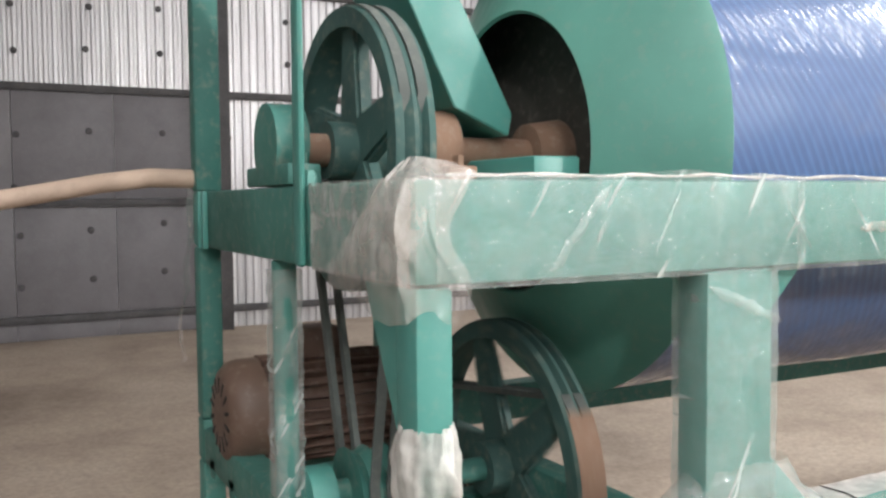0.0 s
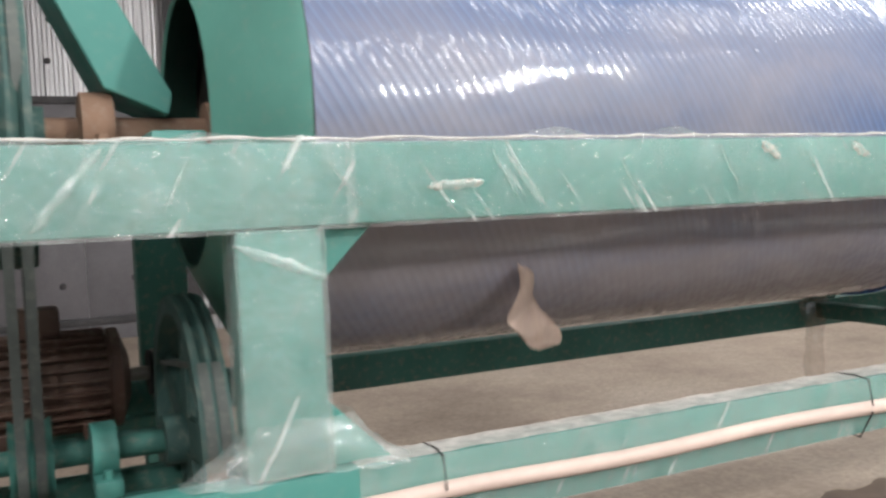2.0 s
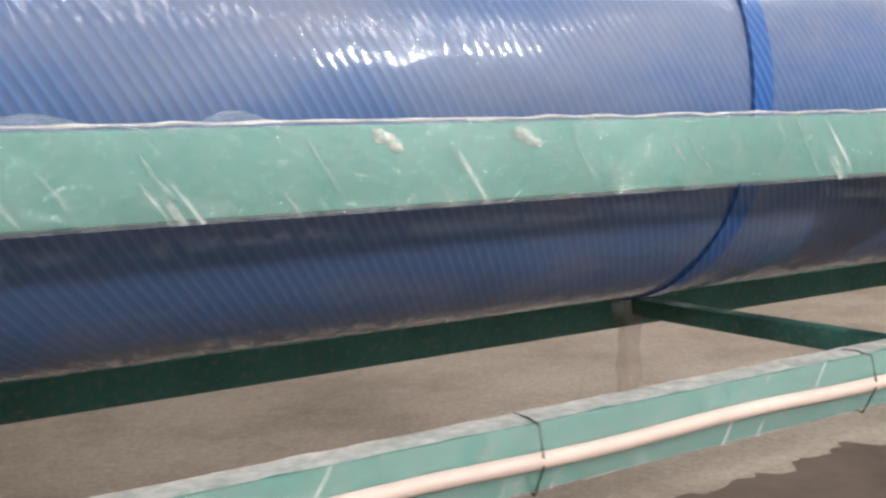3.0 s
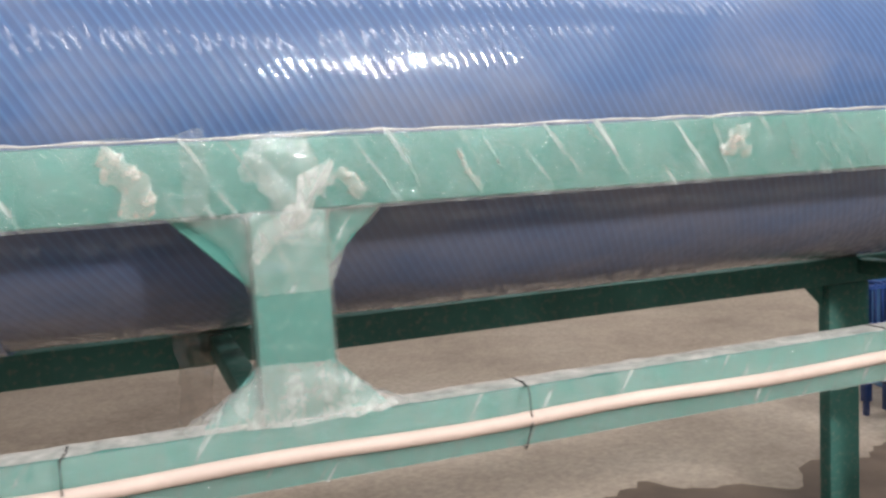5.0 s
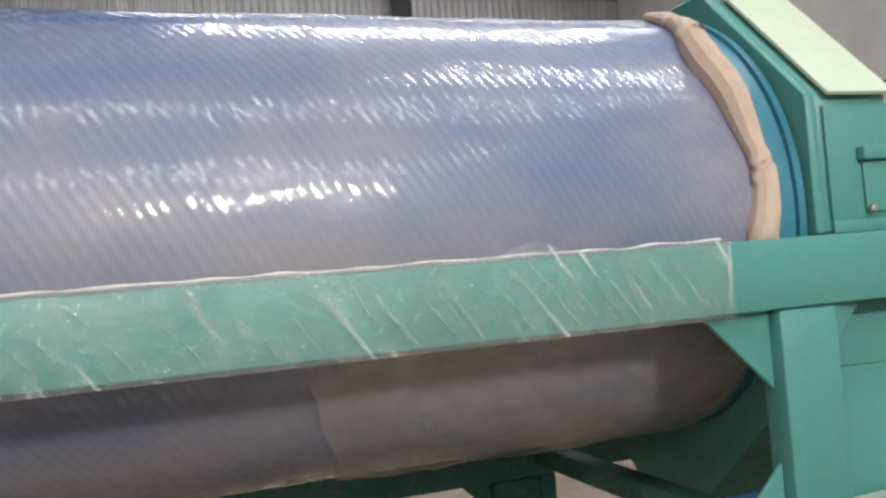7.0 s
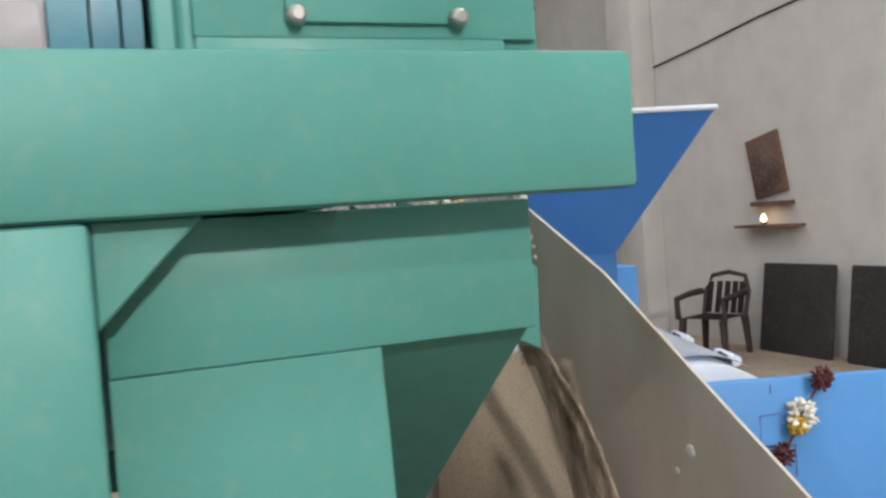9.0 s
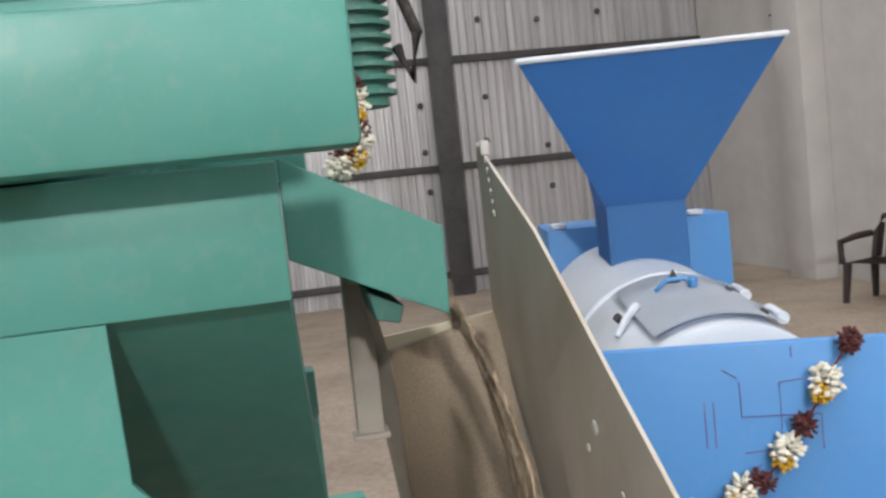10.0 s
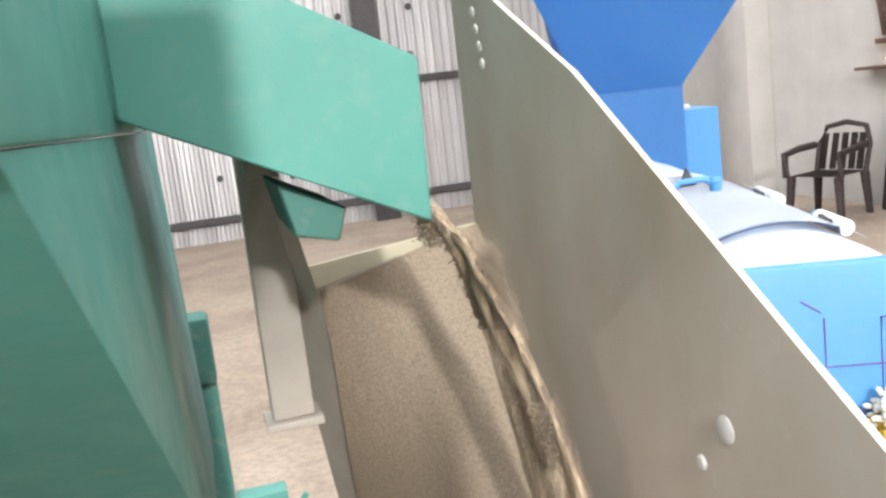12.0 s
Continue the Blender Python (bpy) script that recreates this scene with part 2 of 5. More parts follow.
    bumped(nt, b, add.outputs[0], 0.09, 0.006)
    # the film over the ribs: crinkled, with a sharp broken gloss
    crinkle = nt.nodes.new("ShaderNodeMath"); crinkle.operation = "MULTIPLY_ADD"; crinkle.inputs[1].default_value = 0.22
    nt.links.new(sn.outputs[0], crinkle.inputs[0])
    nt.links.new(noise_node(nt, 19, 5, 0.66, stretch=(1.8, 1, 1)), crinkle.inputs[2])
    coat = nt.nodes.new("ShaderNodeBump")
    coat.inputs["Strength"].default_value, coat.inputs["Distance"].default_value = 0.17, 0.006
    nt.links.new(crinkle.outputs[0], coat.inputs["Height"])
    nt.links.new(coat.outputs[0], b.inputs["Coat Normal"])
    b.inputs["Specular IOR Level"].default_value = 0.4
    nt.links.new(ramp(nt, noise_node(nt, 26, 4, 0.6, stretch=(1.5, 1, 1)), [(0.44, (0.05,) * 3), (0.54, (1, 1, 1))]), b.inputs["Coat Weight"])
    b.inputs["Coat IOR"].default_value = 1.5
    b.inputs["Coat Roughness"].default_value = 0.06
    return m


def grain_mat(name, a, c):
    m, nt, b = material(name, a, 0.8)
    nt.links.new(ramp(nt, noise_node(nt, 230, 3), [(0.3, a), (0.7, c)]), b.inputs["Base Color"])
    bumped(nt, b, noise_node(nt, 260, 2), 0.5, 0.002)
    return m


def dusty_plate():
    """Grey sheet with brown grain dust in soft runs and small scuffs."""
    m, nt, b = material("grain_dusted_sheet", (0.48, 0.44, 0.39), 0.6, 0.0)
    run = ramp(nt, noise_node(nt, 2.1, 6, 0.6, stretch=(1, 1.6, 0.7)), [(0.36, (0, 0, 0)), (0.66, (0.75,) * 3)])
    col = mixed(nt, run, (0.50, 0.46, 0.41), (0.40, 0.30, 0.215))
    scuff = ramp(nt, noise_node(nt, 30, 6, 0.7), [(0.60, (0, 0, 0)), (0.78, (0.35,) * 3)])
    nt.links.new(mixed(nt, scuff, col, (0.62, 0.58, 0.52)), b.inputs["Base Color"])
    nt.links.new(ramp(nt, noise_node(nt, 7, 4), [(0.3, (0.45,) * 3), (0.7, (0.72,) * 3)]), b.inputs["Roughness"])
    bumped(nt, b, noise_node(nt, 60, 4), 0.15, 0.002)
    return m


def falling_grain():
    """Grain on the fall: streaks with gaps between them."""
    m, nt, b = material("falling_grain_streaks", (0.42, 0.32, 0.22), 0.9)
    nt.links.new(ramp(nt, noise_node(nt, 1.0, 4, 0.6, stretch=(130, 130, 12)), [(0.3, (0.30, 0.215, 0.14)), (0.7, (0.52, 0.41, 0.29))]), b.inputs["Base Color"])
    nt.links.new(ramp(nt, noise_node(nt, 1.0, 5, 0.7, stretch=(90, 60, 9)), [(0.36, (0.12,) * 3), (0.62, (0.92,) * 3)]), b.inputs["Alpha"])
    return m


FALLING = falling_grain()
GRAIN = grain_mat("husky_grain", (0.20, 0.155, 0.112), (0.31, 0.245, 0.18))
ZINC, FLOOR_M, SKIN = wall_sheet(), concrete(), drum_skin("blue_ribbed_screen", 0.08, 0.92, (0.045, 0.105, 0.255), (0.060, 0.147, 0.335), 0.22)
ROOF_M, _, _ = material("roof_sheet", (0.42, 0.42, 0.43), 0.5)
GLOW, _, gb = material("oil_flame", (1, 0.6, 0.3), 0.5)
gb.inputs["Emission Color"].default_value, gb.inputs["Emission Strength"].default_value = (1, 0.62, 0.32, 1), 12
# glow given to the unseen roof strips and window panes
STRIP, _, sb = material("unseen_panel_glow", (0.8, 0.8, 0.78), 0.5)
sb.inputs["Emission Color"].default_value, sb.inputs["Emission Strength"].default_value = (1, 0.98, 0.95, 1), 2.5


# ---- mesh helpers ----
BASE = {}


def thing(name, at=(0, 0, 0), label="", category="", group="", kind=""):
    ob = new(name)
    ob.location = at
    ob.empty_display_size = 0.1
    BASE[ob] = Vector(at)
    return tagged(ob, label, category, group, kind)


def finish(name, bm, mat, smooth=None):
    bmesh.ops.recalc_face_normals(bm, faces=bm.faces)
    me = bpy.data.meshes.new(name)
    if smooth is not None:
        for f in bm.faces:
            f.smooth = True
        for e in bm.edges:
            e.smooth = len(e.link_faces) == 2 and e.calc_face_angle(0) < radians(smooth)
    bm.to_mesh(me)
    bm.free()
    me.materials.append(mat)
    return me


def part(name, bm, mat, parent, label="", smooth=35, at=None):
    """One mesh under a thing or a part; the bmesh is given in world metres unless at says where its own origin lies."""
    base = BASE[parent]
    here = Vector(at) if at is not None else base
    bmesh.ops.translate(bm, verts=bm.verts, vec=-here)
    ob = new(name, finish(name, bm, mat, smooth))
    ob.parent = parent
    ob.location = here - base
    BASE[ob] = here
    return tagged(ob, label)


def solo(name, bm, mat, label, category, kind="", group="", at=(0, 0, 0), smooth=35):
    bmesh.ops.translate(bm, verts=bm.verts, vec=-Vector(at))
    ob = new(name, finish(name, bm, mat, smooth))
    ob.location = at
    BASE[ob] = Vector(at)
    return tagged(ob, label, category, group, kind)


def box(x0, x1, y0, y1, z0, z1, bevel=0.004, bm=None):
    own = bmesh.new()
    bmesh.ops.create_cube(own, size=1)
    bmesh.ops.scale(own, verts=own.verts, vec=(x1 - x0, y1 - y0, z1 - z0))
    bmesh.ops.translate(own, verts=own.verts, vec=((x0 + x1) / 2, (y0 + y1) / 2, (z0 + z1) / 2))
    if bevel:
        bmesh.ops.bevel(own, geom=own.edges[:], offset=bevel, segments=2, affect="EDGES", profile=0.5)
    return join(bm, own)


def join(bm, own):
    if bm is None:
        return own
    me = bpy.data.meshes.new("tmp")
    own.to_mesh(me)
    own.free()
    bm.from_mesh(me)
    bpy.data.meshes.remove(me)
    return bm


def prism(points, axis, a, b, bevel=0.003, bm=None):
    """Outline extruded along an axis: for x the outline is (y, z), for y it is (x, z), for z it is (x, y)."""
    own = bmesh.new()
    put = {"x": lambda p, h: (h, p[0], p[1]), "y": lambda p, h: (p[0], h, p[1]), "z": lambda p, h: (p[0], p[1], h)}[axis]
    lo = [own.verts.new(put(p, a)) for p in points]
    hi = [own.verts.new(put(p, b)) for p in points]
    own.faces.new(lo); own.faces.new(hi[::-1])
    n = len(points)
    for i in range(n):
        own.faces.new((lo[i], hi[i], hi[(i + 1) % n], lo[(i + 1) % n]))
    if bevel:
        bmesh.ops.bevel(own, geom=own.edges[:], offset=bevel, segments=1, affect="EDGES")
    return join(bm, own)


def lathe(profile, centre, axis="x", seg=48, bm=None, closed=False):
    """Turned shape: profile of (distance along the axis, radius)."""
    own = bmesh.new()
    rings = []
    for h, r in profile:
        ring = []
        for i in range(seg):
            a = 2 * math.pi * i / seg
            c, s = r * math.cos(a), r * math.sin(a)
            v = {"x": (h, c, s), "y": (c, h, s), "z": (c, s, h)}[axis]
            ring.append(own.verts.new(Vector(centre) + Vector(v)))
        rings.append(ring)
    pairs = list(zip(rings, rings[1:])) + ([(rings[-1], rings[0])] if closed else [])
    for p, q in pairs:
        for i in range(seg):
            own.faces.new((p[i], p[(i + 1) % seg], q[(i + 1) % seg], q[i]))
    if not closed:
        for ring in (rings[0], rings[-1]):
            own.faces.new(ring)
    return join(bm, own)


def rod(points, r, seg=12, bm=None):
    """Round bar or hose through the given points."""
    own = bmesh.new()
    pts = [Vector(p) for p in points]
    rings = []
    for i, p in enumerate(pts):
        d = (pts[min(i + 1, len(pts) - 1)] - pts[max(i - 1, 0)]).normalized()
        u = d.cross(Vector((0, 0, 1)) if abs(d.z) < 0.9 else Vector((1, 0, 0))).normalized()
        v = d.cross(u)
        rad = r[i] if isinstance(r, (list, tuple)) else r
        rings.append([own.verts.new(p + u * rad * math.cos(2 * math.pi * k / seg) + v * rad * math.sin(2 * math.pi * k / seg)) for k in range(seg)])
    for p, q in zip(rings, rings[1:]):
        for i in range(seg):
            own.faces.new((p[i], p[(i + 1) % seg], q[(i + 1) % seg], q[i]))
    own.faces.new(rings[0]); own.faces.new(rings[-1])
    return join(bm, own)


def sheet(fn, nu, nv, thick=0.0, bm=None):
    """A bent sheet: fn(u, v) gives the place for u, v in 0..1."""
    own = bmesh.new()
    g = [[own.verts.new(fn(i / nu, j / nv)) for j in range(nv + 1)] for i in range(nu + 1)]
    for i in range(nu):
        for j in range(nv):
            own.faces.new((g[i][j], g[i + 1][j], g[i + 1][j + 1], g[i][j + 1]))
    if thick:
        bmesh.ops.solidify(own, geom=own.faces[:], thickness=thick)
    return join(bm, own)


def crumple(p, amount, scale=6.0, seed=0.0):
    q = Vector(p) * scale + Vector((seed, seed * 1.7, -seed))
    return Vector(p) + Vector(noise.turbulence_vector(q, 4, False)) * amount


# ---- the hall ----
NORTH_Y, EAST_X, SOUTH_Y, WEST_X, ROOF_Z = 11.9, 13.45, SOUTH_FACE, -9.0, 6.95
floor = solo("floor", box(WEST_X - 0.2, EAST_X + 0.2, SOUTH_Y - 3, NORTH_Y + 0.2, FLOOR_Z - 0.15, FLOOR_Z, 0), FLOOR_M,
             "bare dusty concrete floor of the mill hall", "floor", "structure")


# ragged edge of the thin dark sheet that shades the floor
def shade_outline(u):
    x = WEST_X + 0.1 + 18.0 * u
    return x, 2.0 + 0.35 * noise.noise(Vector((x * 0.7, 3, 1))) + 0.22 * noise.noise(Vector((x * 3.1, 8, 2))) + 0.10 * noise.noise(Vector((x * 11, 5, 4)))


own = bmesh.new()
row = [(own.verts.new((shade_outline(k / 360)[0], SOUTH_Y + 0.1, FLOOR_Z + 0.004)), own.verts.new((*shade_outline(k / 360), FLOOR_Z + 0.004))) for k in range(361)]
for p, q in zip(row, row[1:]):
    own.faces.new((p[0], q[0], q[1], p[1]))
solo("floor_shade_sheet", own, shaded_concrete(), "dark blotchy floor sheet standing in for the machine's shade", "floor", "structure")


def corrugated(x0, x1, y, z0, z1, pitch=0.10, depth=0.022):
    own = bmesh.new()
    n = int((x1 - x0) / pitch)
    prof = ((0.0, 0), (0.34, 0), (0.5, depth), (0.84, depth))
    cols = []
    for i in range(n + 1):
        for u, d in prof:
            x = x0 + (i + u) * pitch
            cols.append([own.verts.new((x, y - d, z0)), own.verts.new((x, y - d, z1))])
    for a, b in zip(cols, cols[1:]):
        own.faces.new((a[0], b[0], b[1], a[1]))
    return own


wall_north = solo("wall_north", box(WEST_X, EAST_X + 0.2, NORTH_Y + 0.06, NORTH_Y + 0.16, FLOOR_Z, ROOF_Z, 0), ZINC,
                  "galvanised sheet wall of the hall", "wall", "structure")
part("sheeting", corrugated(WEST_X, EAST_X, NORTH_Y + 0.03, FLOOR_Z, ROOF_Z, 0.12, 0.03), ZINC, wall_north, smooth=5)
for gz in (0.08, 1.63, 3.16, 4.70, 6.2):
    part("girt", box(WEST_X, EAST_X, NORTH_Y - 0.07, NORTH_Y - 0.005, gz - 0.05, gz + 0.05, 0.004), GIRT, wall_north, "dark painted steel girt")
for cx in (-5.5, 2.5, 9.4):
    part("column", box(cx - 0.10, cx + 0.10, NORTH_Y - 0.28, NORTH_Y - 0.075, FLOOR_Z, ROOF_Z, 0.006), GIRT, wall_north, "dark steel column")
    part("flange", box(cx - 0.17, cx + 0.17, NORTH_Y - 0.296, NORTH_Y - 0.284, FLOOR_Z, ROOF_Z, 0.002), GIRT, wall_north)
# screw heads with rubber washers, in pairs of rows between the girts
rng = random.Random(4)
washer = finish("washer", lathe([(-0.014, 0.034), (-0.004, 0.046), (0.012, 0.046)], (0, 0, 0), "y", 8), GIRT, 30)
for gz in (0.54, 1.23, 1.84, 2.52, 3.62, 4.2):
    for k in range(23):
        wx = -8.36 + k * 0.92 + rng.uniform(-0.03, 0.03)
        ob = new("washer", washer)
        ob.parent = wall_north
        ob.location = (wx, NORTH_Y - 0.026, gz + (k % 3) * 0.05 + rng.uniform(-0.03, 0.03))
# flat panels added over part of the sheet wall to darken its lower half
PANEL_M = worn_paint("dark_tone_panel", (0.155, 0.147, 0.158), (0.3, 0.28, 0.28), 0.2, 0.5, grime=0.8)
for k in range(9):
    px = WEST_X + 0.02 + k * 1.266
    for z0, z1 in ((FLOOR_Z + 0.005, 0.025), (0.135, 1.575), (1.685, 3.105)):
        part("tone_panel", box(px, px + 1.258, NORTH_Y - 0.022, NORTH_Y - 0.012, z0, z1, 0.002), PANEL_M, wall_north, "added flat panel that darkens the lower sheet wall")
wall_east = solo("wall_east", box(EAST_X, EAST_X + 0.2, SOUTH_Y, NORTH_Y, FLOOR_Z, ROOF_Z, 0), WALL_WHITE,
                 "plain off-white plastered wall", "wall", "structure")
part("pilaster", box(EAST_X - 0.32, EAST_X - 0.004, 8.8, 9.35, FLOOR_Z, ROOF_Z, 0.01), WALL_WHITE, wall_east, "plastered concrete pilaster")
wall_west = solo("wall_west", box(WEST_X - 0.2, WEST_X, SOUTH_Y, NORTH_Y, FLOOR_Z, ROOF_Z, 0), ZINC,
                 "galvanised sheet wall of the hall", "wall", "structure")
wz0, wz1 = WINDOW_Z - 0.27, WINDOW_Z + 0.27
bm = box(WEST_X, 2.6, SOUTH_Y - 0.2, SOUTH_Y, FLOOR_Z, 4.5, 0)
box(9.4, EAST_X, SOUTH_Y - 0.2, SOUTH_Y, FLOOR_Z, 4.5, 0, bm)
box(WEST_X, EAST_X, SOUTH_Y - 0.2, SOUTH_Y, 4.5, wz0, 0, bm)
box(WEST_X, EAST_X, SOUTH_Y - 0.2, SOUTH_Y, wz1, ROOF_Z, 0, bm)
edges = [WEST_X] + [x + d for x in sorted(w[0] for w in WINDOWS) for d in (-0.5, 0.5)] + [EAST_X]
for x0, x1 in zip(edges[::2], edges[1::2]):
    box(x0, x1, SOUTH_Y - 0.2, SOUTH_Y, wz0, wz1, 0, bm)
solo("wall_south", bm, ZINC, "galvanised sheet wall with an assumed open doorway, out of view", "wall", "structure")
for k, (win_x, watts_) in enumerate(WINDOWS):
    wx0, wx1 = win_x - 0.5, win_x + 0.5
    window = thing("window_%d" % (k + 1), (win_x, SOUTH_Y, WINDOW_Z), "assumed small high window with glowing pane, out of view", "window", kind="structure")
    part("pane", box(wx0 + 0.04, wx1 - 0.04, SOUTH_Y - 0.12, SOUTH_Y - 0.11, wz0 + 0.04, wz1 - 0.04, 0), STRIP, window, "glowing pane of an assumed window")
    for a0, a1, b0, b1 in ((wx0, wx1, wz0, wz0 + 0.04), (wx0, wx1, wz1 - 0.04, wz1), (wx0, wx0 + 0.04, wz0 + 0.04, wz1 - 0.04), (wx1 - 0.04, wx1, wz0 + 0.04, wz1 - 0.04)):
        part("window_frame", box(a0 + 0.001, a1 - 0.001, SOUTH_Y - 0.14, SOUTH_Y - 0.09, b0 + 0.001, b1 - 0.001, 0.003), GIRT, window)
ceiling = solo("ceiling", box(WEST_X - 0.2, EAST_X + 0.2, SOUTH_Y - 0.2, NORTH_Y + 0.2, ROOF_Z, ROOF_Z + 0.1, 0), ROOF_M,
               "assumed grey sheet roof with glowing strips, out of view", "ceiling", "structure")
for sx_, sy_, long_, watts_ in ROOF_STRIPS:
    half = long_ / 2 + 0.1
    solo("assumed_roof_strip", box(sx_ - half, sx_ + half, sy_ - 0.3, sy_ + 0.3, ROOF_Z - 0.03, ROOF_Z - 0.004, 0.004), STRIP,
         "assumed glowing roof strip, out of view", "roof light", "structure")

# ---- drum machine ----
machine = thing("drum_machine", (0, 0, 0), "green steel rotary drum machine with film-wrapped frame", "machine")


def beam(name, x0, x1, y0, y1, z0, z1, mat=GREEN, label=""):
    return part(name, box(x0, x1, y0, y1, z0, z1, 0.008), mat, machine, label)


beam("front_beam", 0, 7.05, 0, 0.075, BEAM_B, BEAM_T)
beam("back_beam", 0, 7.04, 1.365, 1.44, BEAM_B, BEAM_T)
beam("end_beam", 0.0, 0.075, 0.077, 1.363, BEAM_B, BEAM_T, GREEN_DUSTY_SHADED)
beam("bearing_beam", 0.33, 0.45, 0.077, 1.363, BEAM_B + 0.02, 1.662, GREEN_DUSTY_SHADED)
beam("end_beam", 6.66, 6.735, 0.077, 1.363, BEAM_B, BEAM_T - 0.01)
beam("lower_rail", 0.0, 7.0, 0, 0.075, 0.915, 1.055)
beam("lower_rail", 0.0, 7.0, 1.365, 1.44, 0.90, 1.02, GREEN_DUSTY_SHADED)
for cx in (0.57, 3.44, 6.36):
    beam("cross_rail", cx, cx + 0.075, 0.077, 1.363, 0.94, 1.01, GREEN_DUSTY_SHADED)
beam("cross_rail", 0.0, 0.075, 0.077, 1.363, 0.90, 1.0, GREEN_DUSTY_SHADED)
POSTS = ((0.0, 0.06), (0.538, 0.691), (3.425, 3.585), (6.332, 6.483))
REAR = {0.0: (0.0, 0.06), 0.538: (0.538, 0.691), 3.425: (3.425, 3.585), 6.332: (6.20, 6.375)}
for x0, x1 in POSTS:
    beam("post", x0, x1, 0.001, 0.074, 1.057, 1.498)
    x0, x1 = REAR[x0]
    beam("post", x0, x1, 1.366, 1.439, 1.022, 1.498, GREEN_DUSTY_SHADED)
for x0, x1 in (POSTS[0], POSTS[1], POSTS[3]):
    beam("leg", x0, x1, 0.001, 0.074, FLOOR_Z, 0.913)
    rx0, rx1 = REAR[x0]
    beam("leg", rx0, rx1, 1.366, 1.439, FLOOR_Z, 0.898, GREEN_DUSTY_SHADED)
    for y0, a, b in ((-0.03, x0, x1), (1.335, rx0, rx1)):
        part("foot_plate", box(a - 0.04, b + 0.04, y0, y0 + 0.135, FLOOR_Z, FLOOR_Z + 0.012, 0.002), GREEN_DUSTY_SHADED, machine)
part("pipe_post", rod([(0.03, 0.70, FLOOR_Z), (0.03, 0.70, 1.498)], 0.026, 20), GREEN_DUSTY_SHADED, machine, "round pipe post")


def gusset(corner, dx, dz, y, mat=GREEN):
    x, z = corner
    part("gusset", prism([(x, z), (x + dx, z), (x, z + dz)], "y", y, y + 0.01, 0.002), mat, machine)


for x, d in ((0.692, 0.11), (3.424, -0.16), (3.586, 0.13), (6.331, -0.17), (6.484, 0.1)):
    gusset((x, 1.499), d, -abs(d) * 1.0, 0.035)
for x, d in ((3.424, -0.12), (3.586, 0.12), (0.692, 0.13), (6.331, -0.12)):
    gusset((x, 1.056), d, abs(d), 0.035)
part("leg_bracket", box(6.377, 6.44, 1.37, 1.435, 0.42, 0.898, 0.006), GREEN_DUSTY_SHADED, machine)
part("rail_stub", box(7.0, 7.09, 1.37, 1.42, 0.645, 0.68, 0.004), GREEN, machine)
part("stub_hook", rod([(7.09, 1.395, 0.60), (7.10, 1.395, 0.625), (7.125, 1.395, 0.655)], 0.006, 8), GREEN, machine)
part("stub_hook", rod([(7.10, 1.395, 0.625), (7.098, 1.395, 0.56)], 0.006, 8), GREEN, machine)
part("stub_post", box(6.94, 6.998, 1.37, 1.435, FLOOR_Z, 0.898, 0.006), GREEN_DUSTY_SHADED, machine)
for x, d in ((6.199, -0.11), (0.692, 0.11)):
    gusset((x, 0.899), d, -abs(d), 1.40, GREEN_DUSTY_SHADED)
part("side_gusset", prism([(0.076, 1.499), (0.24, 1.499), (0.076, 1.20)], "x", 0.02, 0.03, 0.002), GREEN, machine)
# uprights that carried a guard
beam("upright", -0.016, -0.002, 0.452, 0.494, BEAM_B, 3.4)
beam("upright", -0.01, 0.06, 1.345, 1.41, BEAM_T + 0.001, 3.4, GREEN_DUSTY_SHADED)
part("bolt", lathe([(0, 0.016), (0.02, 0.016), (0.03, 0.01)], (0.03, 0.53, BEAM_T), "z", 6), GREEN, machine)

# static conical feed hood at the inlet end, open in the middle
part("feed_hood", lathe([(0.595, 0.325), (0.588, 0.332), (0.712, 0.562), (0.733, 0.582), (0.735, 0.574), (0.720, 0.556)], (0, AXIS_Y, AXIS_Z), "x", 80, closed=True), GREEN_HOOD, machine, "feed hood in a lighter green than the frame")
part("hood_saddle", box(0.47, 0.585, 0.42, 1.02, BEAM_B + 0.02, BEAM_T + 0.06, 0.006), GREEN, machine)
# inclined feed spout, dropping into the hood
own = prism([(0.545, 1.765), (0.556, 1.815), (0.025, 2.80), (-0.08, 2.83), (0.405, 1.825)], "y", 0.64, 0.90, 0.003)
part("feed_spout", own, GREEN, machine)


def bearing(x, mat):
    b = part("bearing", lathe([(-0.04, 0.05), (-0.035, 0.085), (0.035, 0.085), (0.04, 0.05)], (x, AXIS_Y, AXIS_Z + 0.01), "x", 28), mat, machine, "dusty pillow block bearing")
    part("bearing_base", box(x - 0.035, x + 0.035, AXIS_Y - 0.15, AXIS_Y + 0.15, BEAM_T + 0.003, BEAM_T + 0.045, 0.006), mat, b)
    for s in (-1, 1):
        part("bolt", lathe([(0, 0.014), (0.022, 0.014)], (x, AXIS_Y + s * 0.125, BEAM_T + 0.045), "z", 6), mat, b)
    return b


bearing(0.035, GREEN_DUSTY_SHADED)
bearing(0.39, RUST_DUST)


